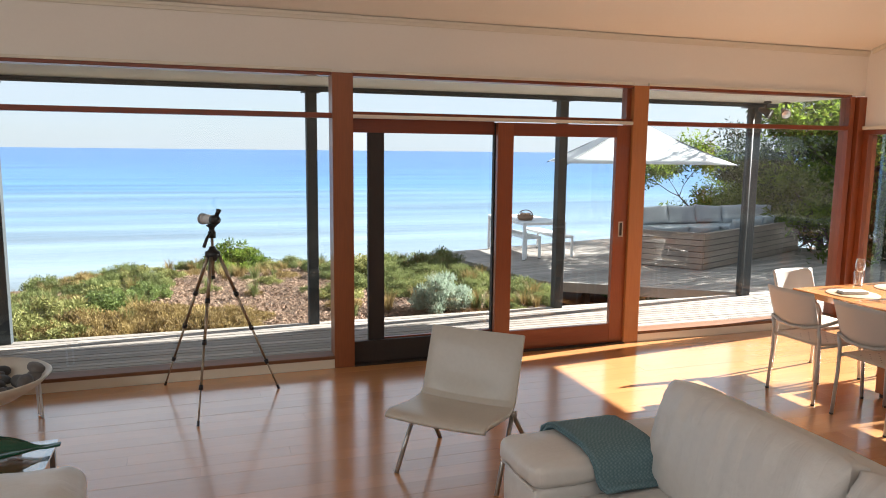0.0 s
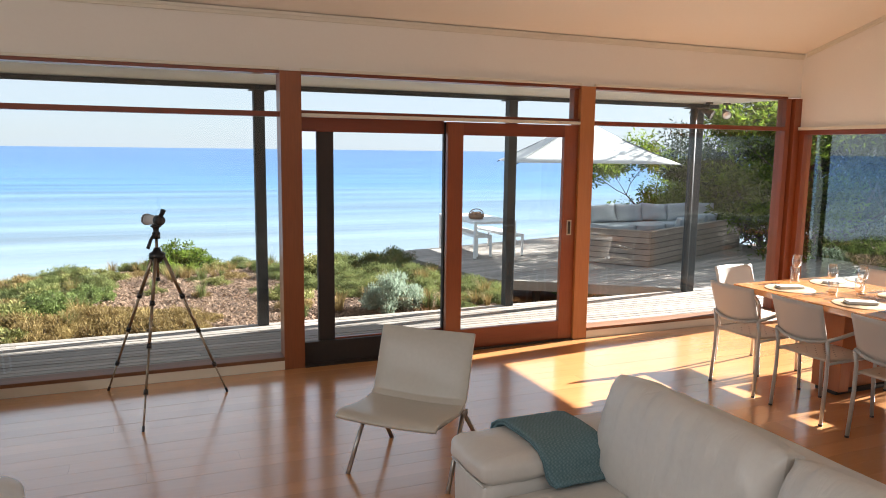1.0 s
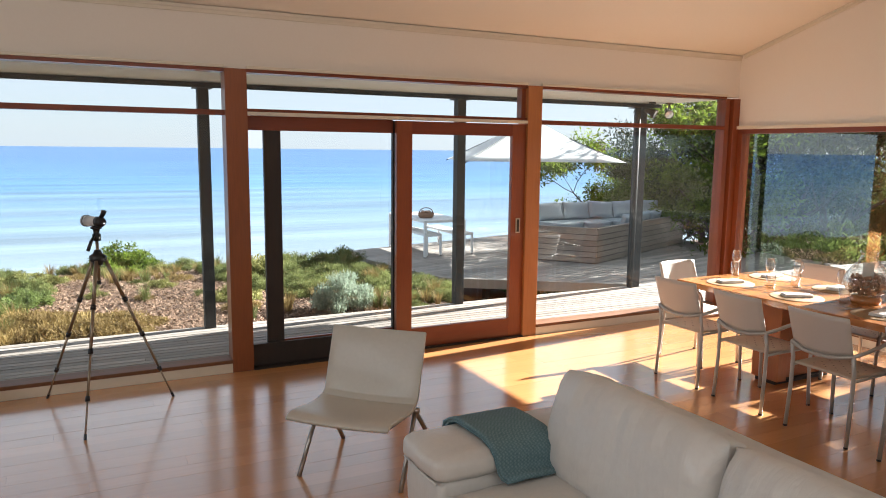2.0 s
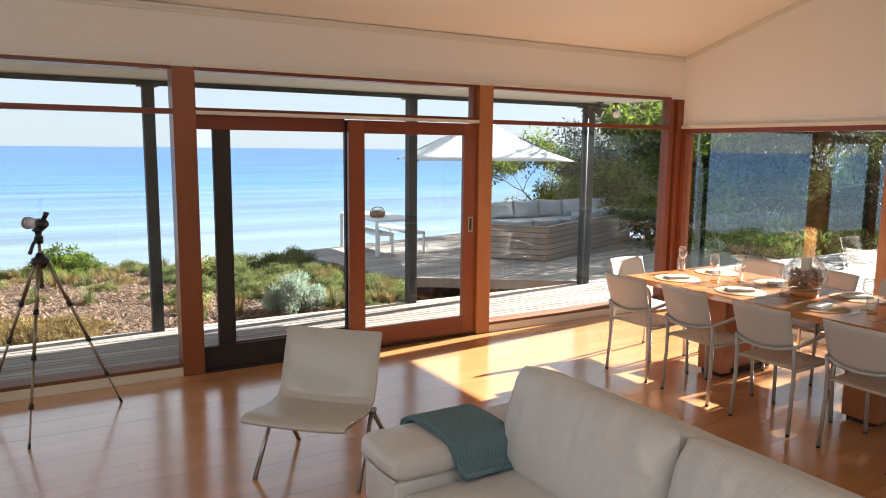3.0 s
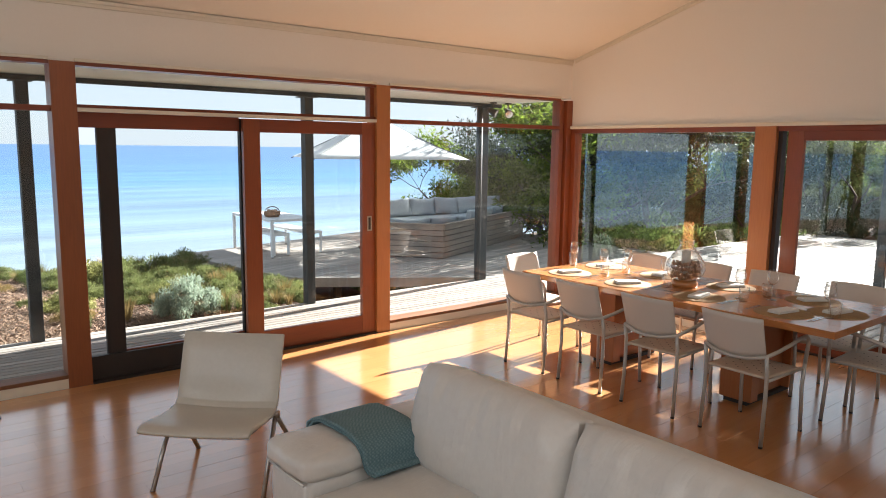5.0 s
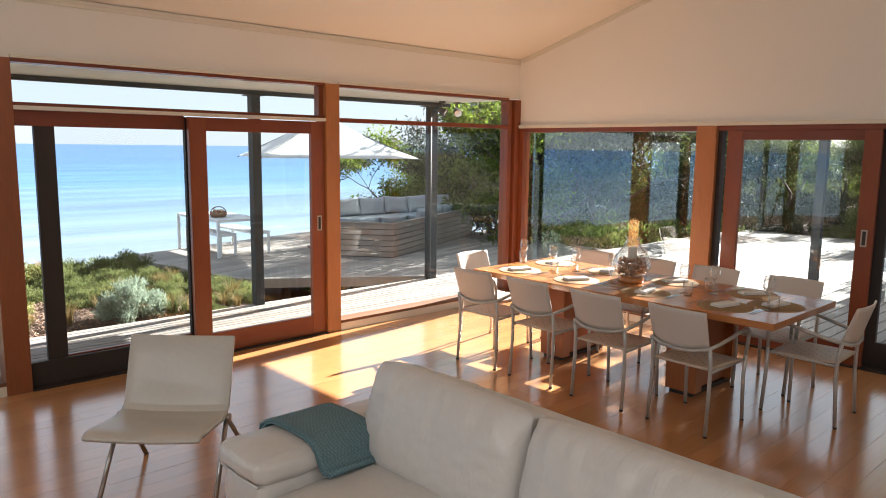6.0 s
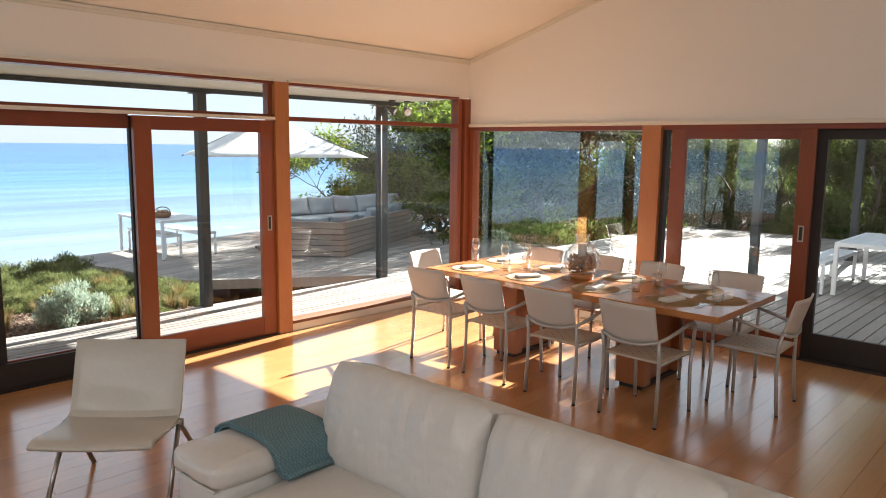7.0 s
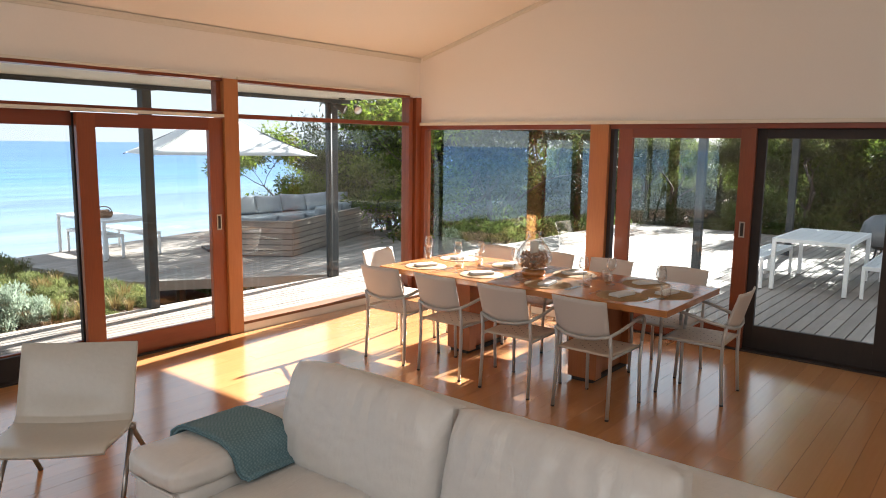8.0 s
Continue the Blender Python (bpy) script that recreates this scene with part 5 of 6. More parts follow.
def placemat():
    ob = thing("placemat", label="round woven brown placemat on the table", category="placemat", group="place settings")
    bm = bmesh.new()
    prof = [(0.0, 0.004)]
    for i in range(1, 17):
        prof += [(0.0112 * i - 0.004, 0.0065), (0.0112 * i, 0.004)]
    prof += [(0.183, 0.0)]
    part("weave", lathe(bm, prof, 28), MAT_W, ob, smooth=True)
    return ob


def napkin():
    ob = thing("napkin", label="folded white linen napkin on a placemat", category="napkin", group="place settings")
    part("fold", block(-0.045, 0.045, -0.10, 0.10, 0.0, 0.010, 0.004), NAPKIN, ob, smooth=True)
    part("fold", block(-0.043, 0.046, -0.098, 0.094, 0.0102, 0.019, 0.004), NAPKIN, ob, smooth=True)
    return ob


def wine_glass():
    ob = thing("wine_glass", label="clear stemmed wine glass on the table", category="glass", group="wine glasses")
    part("bowl", lathe(bmesh.new(), [(0.0, 0.108), (0.014, 0.111), (0.030, 0.128), (0.037, 0.151), (0.036, 0.178), (0.029, 0.213), (0.0265, 0.2135), (0.0268, 0.209)], 18), CLEAR, ob, smooth=True)
    part("stem", lathe(bmesh.new(), [(0.006, 0.004), (0.0042, 0.02), (0.0038, 0.06), (0.005, 0.109)], 8), CLEAR, ob, smooth=True)
    part("foot", lathe(bmesh.new(), [(0.0, 0.0), (0.034, 0.0), (0.034, 0.002), (0.004, 0.006), (0.0, 0.006)], 18), CLEAR, ob, smooth=True)
    return ob


def tumbler():
    ob = thing("water_glass", label="clear straight water glass on the table", category="glass", group="water glasses")
    part("wall", lathe(bmesh.new(), [(0.0, 0.0), (0.030, 0.0), (0.036, 0.10), (0.0335, 0.1005), (0.0333, 0.096)], 18), CLEAR, ob, smooth=True)
    return ob


def cutlery(name, label):
    ob = thing(name, label=label, category="cutlery", group="cutlery")
    if name == "knife":
        part("handle", block(-0.005, 0.005, -0.10, 0.0, 0, 0.004, 0.0015), CUTLERY, ob)
        part("blade", block(-0.008, 0.006, 0.0, 0.11, 0.0005, 0.0025), CUTLERY, ob)
    else:
        part("handle", block(-0.004, 0.004, -0.10, 0.03, 0, 0.004, 0.0015), CUTLERY, ob)
        part("neck", block(-0.010, 0.010, 0.03, 0.05, 0.001, 0.004, 0.0015), CUTLERY, ob)
        for k in (-0.0085, -0.003, 0.0025):
            part("tine", block(k, k + 0.003, 0.05, 0.095, 0.001, 0.003), CUTLERY, ob)
    return ob


protos = {"mat": placemat(), "nap": napkin(), "wine": wine_glass(), "water": tumbler(), "knife": cutlery("knife", "stainless steel table knife beside a placemat"), "fork": cutlery("fork", "stainless steel table fork beside a placemat")}
proto_used = set()


def put(kind, x, y, a=0.0, dz=0.0):
    m = pose(x, y, TZ + dz, 0, 0, a)
    if kind in proto_used:
        return copy_thing(protos[kind], m)
    proto_used.add(kind)
    protos[kind].matrix_world = m
    return protos[kind]


rs = random.Random(12)
for y in (4.20, 3.60, 2.98, 2.37):
    for x, d in ((4.92, 1), (5.46, -1)):
        yy = y + (0.05 if d < 0 else 0) + rs.uniform(-0.01, 0.01)
        put("mat", x, yy)
        put("nap", x, yy, (90 if rs.random() < 0.5 else 70) + rs.uniform(-15, 15), 0.007)
        put("knife", x, yy - 0.205 * d, 90 if d < 0 else -90)
        put("knife", x + 0.01, yy - 0.225 * d, 90 if d < 0 else -90)
        put("fork", x, yy + 0.205 * d, 90 if d < 0 else -90)
        put("wine", x + 0.20 * d, yy - 0.20 * d, rs.uniform(0, 90))
        put("water", x + 0.13 * d, yy - 0.27 * d, rs.uniform(0, 90))
put("mat", 5.2, 2.12 + 0.02)
put("nap", 5.2, 2.14, 80, 0.007)
put("wine", 5.02, 2.12)

# hurricane vase with shells and a candle
vase = thing("vase", label="clear bottle-shaped vase of shells with a white candle", category="vase")
vase.location = (5.21, 3.28, TZ)
part("stand", lathe(bmesh.new(), [(0.0, 0.0), (0.095, 0.0), (0.10, 0.03), (0.085, 0.05), (0.0, 0.05)], 24), TABLE_WOOD, vase, "turned timber stand", smooth=True)
part("body", lathe(bmesh.new(), [(0.0, 0.052), (0.09, 0.054), (0.13, 0.085), (0.15, 0.135), (0.142, 0.19), (0.11, 0.24), (0.072, 0.285), (0.055, 0.32), (0.052, 0.345), (0.062, 0.36), (0.059, 0.36), (0.049, 0.345), (0.052, 0.32), (0.069, 0.285), (0.107, 0.238), (0.139, 0.19), (0.147, 0.135), (0.127, 0.087), (0.0, 0.057)], 28), VASE_GLASS, vase, "clear glass body", smooth=True)
CANDLE = shader("white_wax", (0.80, 0.77, 0.70), None, 0.5, grain=20)
part("candle", lathe(bmesh.new(), [(0.0, 0.10), (0.034, 0.10), (0.035, 0.275), (0.03, 0.28), (0.0, 0.277)], 18), CANDLE, vase, "white pillar candle", smooth=True)
for i in range(170):
    a, h = rs.uniform(0, 6.283), rs.uniform(0.07, 0.185)
    lim = 0.125 * (1 - ((h - 0.13) / 0.11) ** 2 * 0.5) - 0.012
    r = lim * rs.uniform(0.2, 1.0) ** 0.4
    bm = bmesh.new()
    bmesh.ops.create_icosphere(bm, subdivisions=1, radius=rs.uniform(0.012, 0.021), matrix=Matrix.Translation((math.cos(a) * r, math.sin(a) * r, h)) @ Euler((rs.uniform(0, 3), rs.uniform(0, 3), 0)).to_matrix().to_4x4() @ Matrix.Diagonal((1.2, 0.8, 0.6, 1)))
    part("shell", bm, SHELL, vase)

# ---- lounge chair ----
LEATHER = shader("cream_leather", (0.55, 0.525, 0.47), (0.49, 0.465, 0.41), 0.42, grain=45, stain=2.2, bump=0.10, coat=0.08)
LEATHER2 = shader("ivory_sofa_leather", (0.68, 0.668, 0.645), (0.62, 0.605, 0.58), 0.38, grain=38, stain=1.6, bump=0.14, coat=0.08)
CHROME = shader("brushed_steel_leg", (0.40, 0.38, 0.35), (0.33, 0.31, 0.29), 0.3, metal=0.9, grain=60, bump=0.02)
# soft sharp-edged creases in the sofa hide
nt = LEATHER2.node_tree
tcl = nt.nodes.new("ShaderNodeTexCoord")
mpl = nt.nodes.new("ShaderNodeMapping"); mpl.inputs["Scale"].default_value = (3.0, 12.0, 1.3)
fold = nt.nodes.new("ShaderNodeTexNoise"); fold.inputs["Scale"].default_value = 1.0; fold.inputs["Detail"].default_value = 3; fold.inputs["Distortion"].default_value = 1.2
mid = nt.nodes.new("ShaderNodeMath"); mid.operation = "SUBTRACT"; mid.inputs[1].default_value = 0.5
rid = nt.nodes.new("ShaderNodeMath"); rid.operation = "ABSOLUTE"
cut = nt.nodes.new("ShaderNodeMapRange"); cut.inputs["From Min"].default_value, cut.inputs["From Max"].default_value = 0.0, 0.06
bpl = nt.nodes.new("ShaderNodeBump"); bpl.inputs["Strength"].default_value = 0.13; bpl.inputs["Distance"].default_value = 0.012
nt.links.new(tcl.outputs["Object"], mpl.inputs[0]); nt.links.new(mpl.outputs[0], fold.inputs["Vector"])
nt.links.new(fold.outputs[0], mid.inputs[0]); nt.links.new(mid.outputs[0], rid.inputs[0]); nt.links.new(rid.outputs[0], cut.inputs["Value"])
nt.links.new(cut.outputs[0], bpl.inputs["Height"])
pl = nt.nodes["Principled BSDF"]
nt.links.new(pl.inputs["Normal"].links[0].from_socket, bpl.inputs["Normal"])
nt.links.new(bpl.outputs[0], pl.inputs["Normal"])
lc = thing("lounge_chair", label="cream leather sling chair on brushed steel legs", category="chair")
lc.matrix_world = pose(1.845, 3.96, 0, 0, 0, -44)
# profile in y (forward is -y): back top, bend, seat front
prof = [(0.0, 0.752), (-0.035, 0.66), (-0.07, 0.56), (-0.105, 0.46), (-0.13, 0.405), (-0.165, 0.378), (-0.22, 0.368), (-0.32, 0.372), (-0.44, 0.39), (-0.52, 0.402), (-0.56, 0.398), (-0.58, 0.383)]


def sling(rows, wide_top, wide_front, name, parent):
    bm = bmesh.new()
    grid = []
    for i, (y, z) in enumerate(rows):
        f = i / (len(prof) - 1)
        w = wide_top + (wide_front - wide_top) * f
        row = []
        for j in range(13):
            u = j / 12 * 2 - 1
            dip = -0.010 * (1 - u * u)
            row.append(bm.verts.new((u * w, y + dip * (1 if z > 0.42 else 0), z + dip * (0 if z > 0.42 else 1))))
        grid.append(row)
    for i in range(len(rows) - 1):
        for j in range(12):
            bm.faces.new((grid[i][j], grid[i + 1][j], grid[i + 1][j + 1], grid[i][j + 1]))
    ob = part(name, bm, LEATHER, parent, smooth=True)
    sol = ob.modifiers.new("hide", "SOLIDIFY"); sol.thickness, sol.offset = 0.024, 0
    bev = ob.modifiers.new("edge", "BEVEL"); bev.width, bev.segments = 0.006, 2
    return ob


sling(prof[:6], 0.285, 0.285, "backrest", lc)
sling(prof[5:], 0.285, 0.285, "seat", lc)
part("seam", tube(bmesh.new(), [(-0.285, -0.150, 0.386), (0, -0.157, 0.377), (0.285, -0.150, 0.386)], 0.0028, 6), LEATHER, lc)
for s in (-1, 1):
    part("front_leg", tube(bmesh.new(), [(0.282 * s, -0.17, 0.352), (0.29 * s, -0.30, 0.19), (0.295 * s, -0.43, 0.0)], 0.013, 8), CHROME, lc, smooth=True)
    part("rear_leg", tube(bmesh.new(), [(0.282 * s, -0.17, 0.352), (0.29 * s, 0.0, 0.17), (0.295 * s, 0.13, 0.0)], 0.013, 8), CHROME, lc, smooth=True)
    part("pivot", tube(bmesh.new(), [(0.262 * s, -0.17, 0.352), (0.302 * s, -0.17, 0.352)], 0.020, 12), CHROME, lc, smooth=True)
    part("side_bar", tube(bmesh.new(), [(0.27 * s, -0.12, 0.392), (0.27 * s, -0.22, 0.352), (0.27 * s, -0.52, 0.384)], 0.009, 8), CHROME, lc, smooth=True)
part("cross_bar", tube(bmesh.new(), [(-0.282, -0.17, 0.345), (0.282, -0.17, 0.345)], 0.009, 8), CHROME, lc)

# ---- sofa ----
sofa = thing("sofa", label="ivory leather sofa with loose back cushions", category="sofa")


def soft_box(x0, x1, y0, y1, z0, z1, bevel, puff=0.02, cuts=14, wrinkle=0.006, seed=0.0):
    """An upholstered block: rounded edges, swollen faces and fine creases."""
    bm = bmesh.new()
    bmesh.ops.create_cube(bm, size=2)
    bmesh.ops.subdivide_edges(bm, edges=bm.edges[:], cuts=cuts, use_grid_fill=True)
    sx, sy, sz = (x1 - x0) / 2, (y1 - y0) / 2, (z1 - z0) / 2
    c = Vector(((x0 + x1) / 2, (y0 + y1) / 2, (z0 + z1) / 2))
    for v in bm.verts:
        u = v.co.copy()
        p = Vector((u.x * sx, u.y * sy, u.z * sz))
        inner = Vector((max(-sx + bevel, min(sx - bevel, p.x)), max(-sy + bevel, min(sy - bevel, p.y)), max(-sz + bevel, min(sz - bevel, p.z))))
        d = p - inner
        if d.length > 1e-6:
            p = inner + d.normalized() * bevel
        fx, fy, fz = 1 - u.x * u.x, 1 - u.y * u.y, 1 - u.z * u.z
        swell = Vector((u.x * fy * fz if abs(u.x) > 0.9 else 0, u.y * fx * fz if abs(u.y) > 0.9 else 0, u.z * fx * fy if abs(u.z) > 0.9 else 0)) * puff
        p += swell
        q = p + c
        p += (u.normalized()) * wrinkle * (noise.noise(Vector((q.x * 6, q.y * 9, q.z * 7 + seed))) + 0.5 * noise.noise(Vector((q.x * 17, q.y * 21, q.z * 15 + seed))))
        v.co = p + c
    return bm


part("base", soft_box(1.58, 2.60, -0.15, 2.90, 0.05, 0.30, 0.03, 0.004, 12, 0.003), LEATHER2, sofa, smooth=True)
part("back_frame", soft_box(2.36, 2.68, -0.15, 2.76, 0.28, 0.67, 0.05, 0.01, 16, 0.005), LEATHER2, sofa, smooth=True)
arm = part("arm", soft_box(1.565, 2.52, 2.615, 2.935, 0.24, 0.455, 0.03, 0.008, 14, 0.004, 3), LEATHER2, sofa, smooth=True)
part("arm_pad", soft_box(1.55, 2.44, 2.60, 2.95, 0.447, 0.558, 0.042, 0.014, 18, 0.008, 5), LEATHER2, sofa, "padded ivory leather armrest", smooth=True)
part("piping", tube(bmesh.new(), [(1.558, 2.62, 0.452), (1.552, 2.77, 0.452), (1.558, 2.93, 0.452)], 0.006, 6), LEATHER2, sofa, smooth=True)
for y0, y1, k in ((1.74, 2.60, 1), (0.84, 1.73, 2), (-0.10, 0.83, 3)):
    part("seat_cushion", soft_box(1.54, 2.34, y0, y1, 0.285, 0.425, 0.05, 0.03, 16, 0.008, k), LEATHER2, sofa, smooth=True)
part("far_arm", soft_box(1.56, 2.52, -0.52, -0.15, 0.05, 0.60, 0.06, 0.02, 14, 0.006, 8), LEATHER2, sofa, smooth=True)
for x in (1.62, 2.54):
    for y in (-0.45, 2.80):
        part("leg", block(x - 0.02, x + 0.02, y - 0.02, y + 0.02, 0, 0.06, 0.003), CHROME, sofa)


def back_cushion(y0, y1, seed):
    """A big loose cushion that leans on the frame, plump with gathered creases."""
    bm = bmesh.new()
    bmesh.ops.create_cube(bm, size=2)
    bmesh.ops.subdivide_edges(bm, edges=bm.edges[:], cuts=40, use_grid_fill=True)
    w, t, h = (y1 - y0) / 2, 0.135, 0.235
    for v in bm.verts:
        u = v.co.copy()
        r = 0.22
        e = lambda a: (1 - max(0, abs(a) - (1 - r)) ** 2 / r ** 2 * 0.30)
        prof_t = e(u.y) * e(u.z)
        side = math.sqrt(max(0.0, (1 - abs(u.y) ** 5) * (1 - abs(u.z) ** 4)))
        thick = t * (0.30 + 0.70 * side)
        crease = 0.042 * max(0, noise.noise(Vector((u.y * 6 + seed, 0.5 * u.z, seed)))) * (0.25 + 0.75 * max(0, u.z)) + 0.028 * max(0, noise.noise(Vector((u.y * 14 + seed, 0.9 * u.z, seed)))) * (0.15 + max(0, u.z)) + 0.004 * noise.noise(Vector((u.y * 9 + seed, 6 * u.z, u.x)))
        top_round = 1 - 0.10 * abs(u.y) ** 4
        p = Vector((u.x * (thick - crease), u.y * w * (1 - 0.03 * u.z * u.z), u.z * h * top_round))
        v.co = p
    m = Matrix.Translation((2.205, (y0 + y1) / 2, 0.615)) @ Matrix.Rotation(radians(14), 4, "Y")
    bmesh.ops.transform(bm, matrix=m, verts=bm.verts)
    return bm


for y0, y1, k in ((1.77, 2.68, 1.3), (0.90, 1.77, 5.1)):
    part("back_cushion", back_cushion(y0, y1, k), LEATHER2, sofa, "plump ivory leather back cushion", smooth=True)

# throw over the armrest
THROW = shader("teal_woven_throw", (0.13, 0.22, 0.25), (0.08, 0.155, 0.18), 0.95, grain=120, stain=9, bump=0.4)
nt = THROW.node_tree
wv = nt.nodes.new("ShaderNodeValToRGB")
knot = nt.nodes.new("ShaderNodeTexVoronoi"); knot.inputs["Scale"].default_value = 95; knot.inputs["Randomness"].default_value = 0.25
wv.color_ramp.elements[0].color, wv.color_ramp.elements[1].color = (0.30, 0.41, 0.44, 1), (0.085, 0.165, 0.19, 1)
wv.color_ramp.elements[1].position = 0.65
nt.links.new(knot.outputs["Distance"], wv.inputs[0])
tcn = nt.nodes.new("ShaderNodeTexCoord"); mpn = nt.nodes.new("ShaderNodeMapping")
mpn.inputs["Rotation"].default_value = (0.6, 0.5, 0.785)
nt.links.new(tcn.outputs["Object"], mpn.inputs[0]); nt.links.new(mpn.outputs[0], knot.inputs["Vector"])
mxn = nt.nodes.new("ShaderNodeMixRGB"); mxn.inputs[0].default_value = 0.45
src = nt.nodes["Principled BSDF"].inputs["Base Color"].links[0].from_socket
nt.links.new(src, mxn.inputs[1]); nt.links.new(wv.outputs[0], mxn.inputs[2])
nt.links.new(mxn.outputs[0], nt.nodes["Principled BSDF"].inputs["Base Color"])
throw = thing("throw_blanket", label="folded teal woven throw draped over the sofa armrest", category="blanket")


def drape(x0, x1, lift, seed, end_low, skew):
    """A strip of cloth over the arm, from its outer side to the seat."""
    line = [(2.962, 0.50), (2.958, 0.53), (2.94, 0.558), (2.89, 0.572), (2.78, 0.578), (2.67, 0.572), (2.615, 0.556), (2.592, 0.527), (2.588, 0.493), (2.583, 0.462), (2.56, 0.442), (end_low, 0.44)]
    bm = bmesh.new()
    grid = []
    for i, (y, z) in enumerate(line):
        row = []
        for j in range(21):
            u = j / 20
            f = i / (len(line) - 1)
            x = x0 + (x1 - x0) * u + skew * f
            nn = noise.noise(Vector((x * 9 + seed, i * 0.5, seed))) * 0.008 + noise.noise(Vector((x * 22, i * 0.9, seed))) * 0.003
            row.append(bm.verts.new((x, y - (lift + nn if i > 6 else -(lift + nn) if i < 2 else 0), z + (lift + abs(nn)))))
        grid.append(row)
    for i in range(len(line) - 1):
        for j in range(20):
            bm.faces.new((grid[i][j], grid[i + 1][j], grid[i + 1][j + 1], grid[i][j + 1]))
    return bm


for lift, seed, e, nm in ((0.004, 1.0, 2.52, "under_layer"), (0.017, 4.0, 2.535, "upper_layer")):
    o = part(nm, drape(1.765, 2.075, lift, seed, e, 0.06), THROW, throw, smooth=True)
    sol = o.modifiers.new("wool", "SOLIDIFY"); sol.thickness, sol.offset = 0.010, 1
o = part("fold_edge", tube(bmesh.new(), [(1.83, 2.528, 0.456), (1.92, 2.523, 0.460), (2.02, 2.526, 0.458), (2.125, 2.53, 0.456)], 0.014, 8), THROW, throw, smooth=True)

# ---- tripod and spotting scope ----
BLACK_PL = shader("black_plastic", (0.018, 0.018, 0.02), None, 0.4, grain=60, bump=0.03)
TRIPALU = shader("bronze_aluminium_tube", (0.34, 0.28, 0.21), (0.29, 0.235, 0.175), 0.35, metal=0.8, grain=60, bump=0.02)
tri = thing("tripod", label="bronze aluminium camera tripod with black clamps", category="tripod")
HUB = Vector((0.424, 5.39, 1.045))
FEET = [Vector((0.058, 5.806, 0)), Vector((0.293, 4.885, 0)), Vector((0.862, 5.482, 0))]
for f in FEET:
    top = HUB + (Vector((f.x, f.y, HUB.z)) - HUB).normalized() * 0.045
    top.z = HUB.z - 0.02
    leg = part("leg", tube(bmesh.new(), [top, top.lerp(f, 0.27)], 0.0125, 10), TRIPALU, tri, smooth=True)
    for a, b, r in ((0.27, 0.52, 0.0105), (0.52, 0.78, 0.0085), (0.78, 0.985, 0.0062)):
        part("leg_section", tube(bmesh.new(), [top.lerp(f, a), top.lerp(f, b)], r, 10), TRIPALU, leg, smooth=True)
    for a in (0.27, 0.52, 0.78):
        part("clamp", tube(bmesh.new(), [top.lerp(f, a - 0.012), top.lerp(f, a + 0.016)], 0.018 - 0.004 * a, 10), BLACK_PL, leg, "black leg clamp", smooth=True)
    part("foot_cap", tube(bmesh.new(), [top.lerp(f, 0.97), f], 0.009, 8), BLACK_PL, leg, "black rubber foot")
bm = lathe(bmesh.new(), [(0.0, -0.05), (0.028, -0.05), (0.036, -0.03), (0.052, -0.02), (0.052, 0.012), (0.03, 0.024), (0.018, 0.05), (0.0, 0.05)], 18, HUB)
part("hub", bm, BLACK_PL, tri, smooth=True)
part("centre_column", tube(bmesh.new(), [HUB + Vector((0, 0, -0.16)), HUB + Vector((0, 0, 0.14))], 0.010, 12), TRIPALU, tri, smooth=True)
part("column_cap", tube(bmesh.new(), [HUB + Vector((0, 0, -0.18)), HUB + Vector((0, 0, -0.155))], 0.014, 10), BLACK_PL, tri)
part("pan_head", lathe(bmesh.new(), [(0.0, 0.11), (0.025, 0.11), (0.027, 0.15), (0.018, 0.16), (0.022, 0.185), (0.035, 0.19), (0.035, 0.20), (0.0, 0.20)], 16, HUB), BLACK_PL, tri, smooth=True)
part("pan_handle", tube(bmesh.new(), [HUB + Vector((-0.01, -0.02, 0.155)), HUB + Vector((-0.035, -0.06, 0.11)), HUB + Vector((-0.055, -0.10, 0.06))], 0.009, 8, [0.006, 0.011, 0.012]), BLACK_PL, tri, smooth=True)
scope = thing("spotting_scope", label="white and black spotting scope mounted on a tripod", category="telescope")
scope.matrix_world = Matrix.Translation(HUB + Vector((0, 0, 0.236))) @ Matrix.Rotation(radians(38), 4, "Z") @ Matrix.Scale(0.84, 4)
SCOPE_W = shader("pale_grey_enamel", (0.70, 0.70, 0.70), (0.64, 0.64, 0.64), 0.35, grain=40, bump=0.01)


def along_x(bm, m=None):
    bmesh.ops.transform(bm, matrix=Matrix.Rotation(radians(90), 4, "Y") if m is None else m, verts=bm.verts)
    return bm


# axis along -y to the sea: rotate the turned bodies onto local y
ROT = Matrix.Rotation(radians(-90), 4, "X")
part("barrel", along_x(lathe(bmesh.new(), [(0.0, -0.02), (0.034, -0.02), (0.038, 0.02), (0.042, 0.08), (0.0, 0.08)], 20), ROT), SCOPE_W, scope, smooth=True)
part("hood", along_x(lathe(bmesh.new(), [(0.044, 0.078), (0.046, 0.12), (0.041, 0.12), (0.040, 0.078)], 20), ROT), SCOPE_W, scope, smooth=True)
part("ring", along_x(lathe(bmesh.new(), [(0.046, 0.096), (0.0475, 0.096), (0.0475, 0.104), (0.046, 0.104)], 20), ROT), BLACK_PL, scope)
part("rear_body", along_x(lathe(bmesh.new(), [(0.0, -0.085), (0.026, -0.085), (0.042, -0.06), (0.042, -0.018), (0.0, -0.018)], 20), ROT), BLACK_PL, scope, smooth=True)
part("eyepiece", tube(bmesh.new(), [(0, -0.05, 0.02), (0, -0.085, 0.065), (0, -0.095, 0.085)], 0.018, 14, [0.016, 0.018, 0.021]), BLACK_PL, scope, smooth=True)
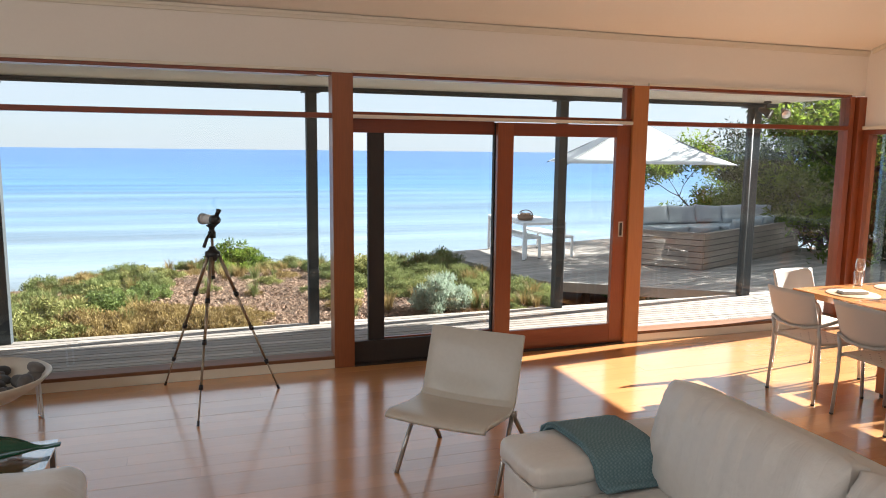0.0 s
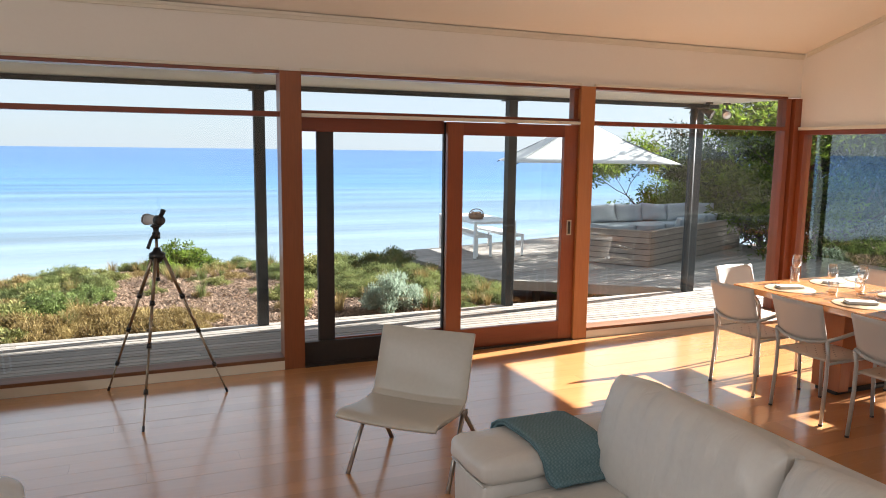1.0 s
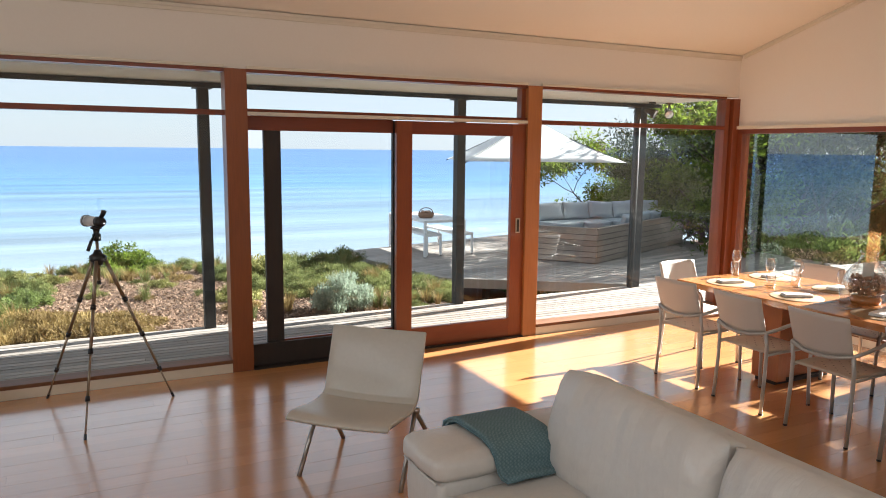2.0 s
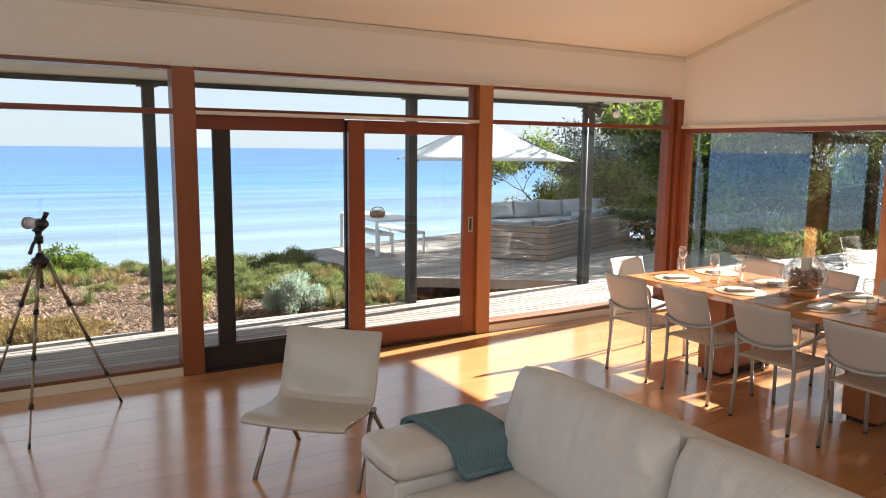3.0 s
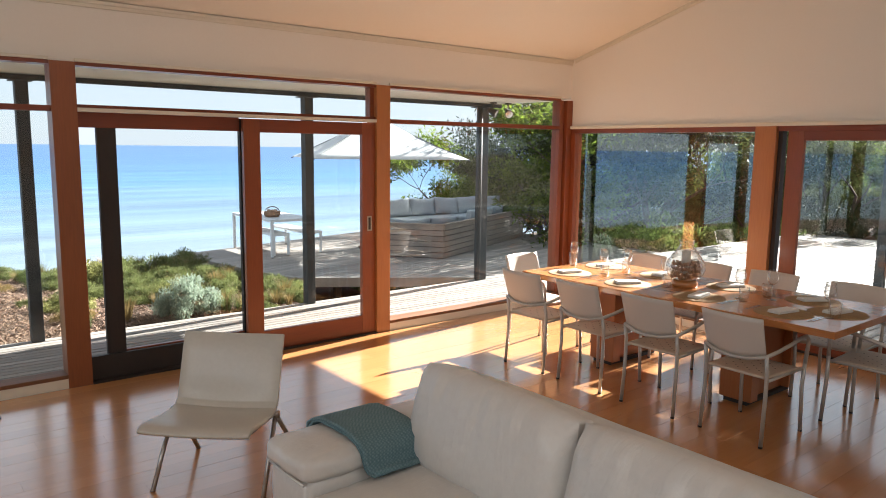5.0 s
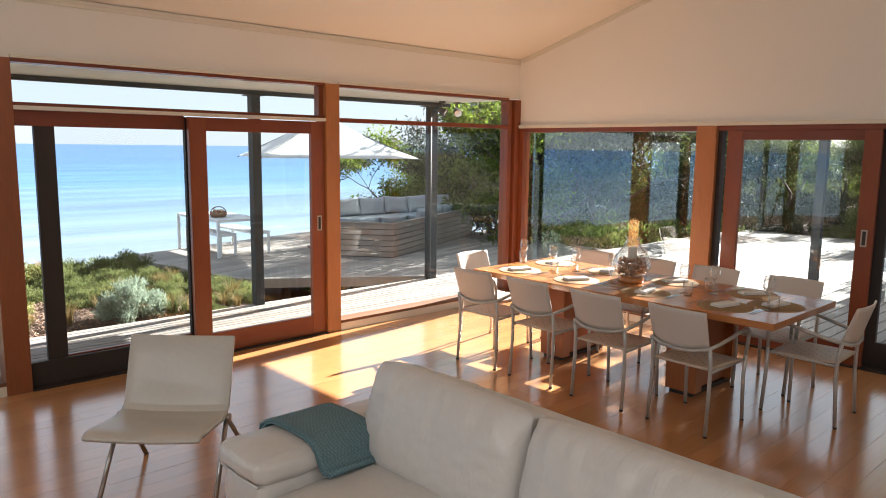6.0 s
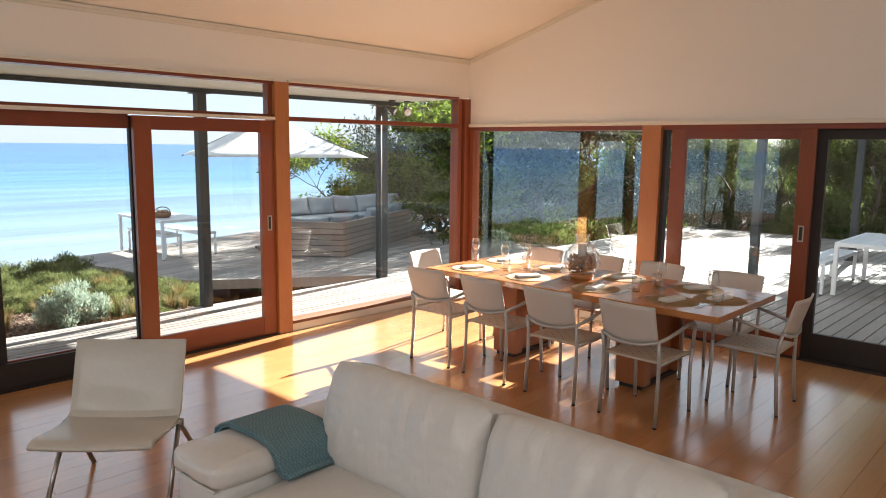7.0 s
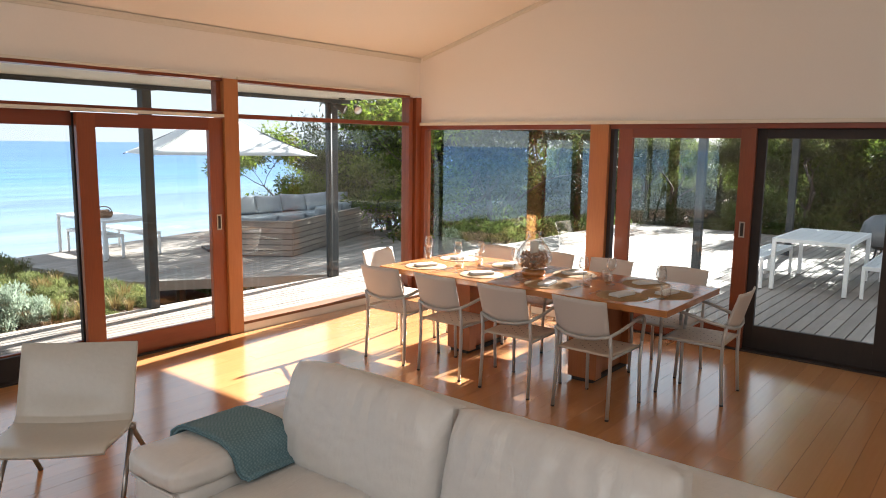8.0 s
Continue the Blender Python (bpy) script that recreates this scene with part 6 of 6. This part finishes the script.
part("foot", block(-0.016, 0.016, -0.03, 0.03, -0.046, -0.03, 0.003), BLACK_PL, scope)

# ---- bowl of stones ----
CERAMIC = shader("cream_glazed_ceramic", (0.66, 0.62, 0.54), (0.60, 0.56, 0.48), 0.35, grain=20, stain=2, bump=0.03)
STONE = shader("beach_stone", (0.15, 0.14, 0.135), (0.055, 0.052, 0.05), 0.7, grain=30, stain=5, bump=0.15, per_object=True, spread=0.5)
bowl = thing("stone_bowl_stand", label="wide cream shallow bowl on pale metal legs", category="bowl")
bowl.location = (-1.02, 5.20, 0)
part("bowl", lathe(bmesh.new(), [(0.0, 0.155), (0.10, 0.16), (0.25, 0.205), (0.38, 0.285), (0.44, 0.345), (0.43, 0.352), (0.365, 0.297), (0.24, 0.222), (0.10, 0.178), (0.0, 0.172)], 40), CERAMIC, bowl, smooth=True)
for a in (0.45, 2.5, 4.6):
    ca, sa = math.cos(a), math.sin(a)
    part("leg", tube(bmesh.new(), [(0.36 * ca - 0.04 * sa, 0.36 * sa + 0.04 * ca, 0.275), (0.37 * ca - 0.04 * sa, 0.37 * sa + 0.04 * ca, 0.008), (0.37 * ca + 0.04 * sa, 0.37 * sa - 0.04 * ca, 0.008), (0.36 * ca + 0.04 * sa, 0.36 * sa - 0.04 * ca, 0.275)], 0.008, 8), WHITE_METAL, bowl, "pale metal hoop leg")
ri = random.Random(4)
for i in range(46):
    a, r = ri.uniform(0, 6.283), 0.36 * math.sqrt(ri.random())
    z = 0.19 + 0.42 * r * r + ri.uniform(0.06, 0.125) * (1 - r * 0.6)
    bm = bmesh.new()
    bmesh.ops.create_icosphere(bm, subdivisions=2, radius=ri.uniform(0.035, 0.06))
    sx, sy, sz, so = ri.uniform(0.9, 1.3), ri.uniform(0.8, 1.1), ri.uniform(0.5, 0.75), ri.random() * 20
    for v in bm.verts:
        n0 = 1 + 0.15 * noise.noise(v.co * 14 + Vector((so, 0, 0)))
        v.co = Vector((v.co.x * sx * n0, v.co.y * sy * n0, v.co.z * sz * n0))
    st = thing("stone", bm, STONE, "smooth dark beach stone resting in the bowl", "stone", "beach stones", smooth=True)
    st.matrix_world = Matrix.Translation((-1.02 + math.cos(a) * r, 5.20 + math.sin(a) * r, z)) @ Euler((ri.uniform(-0.4, 0.4), ri.uniform(-0.4, 0.4), ri.uniform(0, 6))).to_matrix().to_4x4()

# ---- glass side table with a leaf dish, and the second sofa's arm ----
ct = thing("coffee_table", label="low glass-topped coffee table with metal frame", category="table")
pane = part("top", block(-1.30, -0.315, 3.20, 3.86, 0.388, 0.40, 0.002), CLEAR, ct, "clear glass top")
for x in (-1.28, -0.34):
    for y in (3.23, 3.83):
        part("leg", block(x - 0.012, x + 0.012, y - 0.012, y + 0.012, 0, 0.387, 0.002), CHROME, ct)
for a in ((-1.292, -0.328, 3.82, 3.842), (-1.292, -0.328, 3.218, 3.24), (-1.292, -1.27, 3.24, 3.82), (-0.350, -0.328, 3.24, 3.82)):
    part("rail", block(*a, 0.365, 0.387, 0.002), STEEL_DARK, ct)
LEAFDISH = shader("deep_green_glaze", (0.01, 0.085, 0.05), (0.006, 0.05, 0.03), 0.15, grain=20, stain=4, bump=0.05)
bm = bmesh.new()
grid = []
for i in range(25):
    f = i / 24
    half = 0.145 * math.sin(math.pi * min(1, f * 1.18)) ** 0.75 + 0.02 if f < 0.84 else 0.018 + 0.012 * (1 - f)
    row = []
    for j in range(9):
        u = j / 8 * 2 - 1
        row.append(bm.verts.new((-0.96 + 0.68 * f, 3.66 + u * half + 0.05 * f, 0.405 + 0.05 * u * u * math.sin(math.pi * min(1, f * 1.1)) + (0.06 * max(0, f - 0.6)))))
    grid.append(row)
for i in range(24):
    for j in range(8):
        bm.faces.new((grid[i][j], grid[i + 1][j], grid[i + 1][j + 1], grid[i][j + 1]))
dish = thing("leaf_dish", bm, LEAFDISH, "deep green glazed leaf-shaped dish on the glass table", "dish", smooth=True)
sol = dish.modifiers.new("wall", "SOLIDIFY"); sol.thickness, sol.offset = 0.008, 1
s2 = thing("armchair", label="ivory leather armchair beside the coffee table", category="chair")
part("arm", soft_box(-1.10, -0.12, 2.30, 3.12, 0.06, 0.42, 0.04, 0.01, 12, 0.004), LEATHER2, s2, smooth=True)
part("seat_cushion", soft_box(-1.12, -0.10, 2.30, 3.18, 0.40, 0.56, 0.06, 0.03, 18, 0.008, 2), LEATHER2, s2, smooth=True)
part("base", block(-1.06, -0.16, 2.34, 3.10, 0.0, 0.07, 0.004), STEEL_DARK, s2)

# ---- floorboards ----
boards(FLOOR_OB, [(-4.99, 1.2), (XW - 0.031, 1.2), (XW - 0.031, YW - 0.031), (-4.99, YW - 0.031)], 0.0, (YW - 0.031 - 1.2) / 35, 0.0, FLOOR, 41, "floorboard", 2.6, 0.0008, 0.02)
bm = bmesh.new()
y = -4.5
rf = random.Random(8)
while y < 1.19:
    x = -4.99
    while x < XW - 0.06:
        l = min(rf.uniform(1.2, 2.6), XW - 0.045 - x)
        box(bm, x, x + l - 0.0015, y, y + 0.1308, -0.02, 0)
        x += l
    y += 0.1326
part("far_floorboards", bm, FLOOR_REST, FLOOR_OB)["kind"] = "stuff"
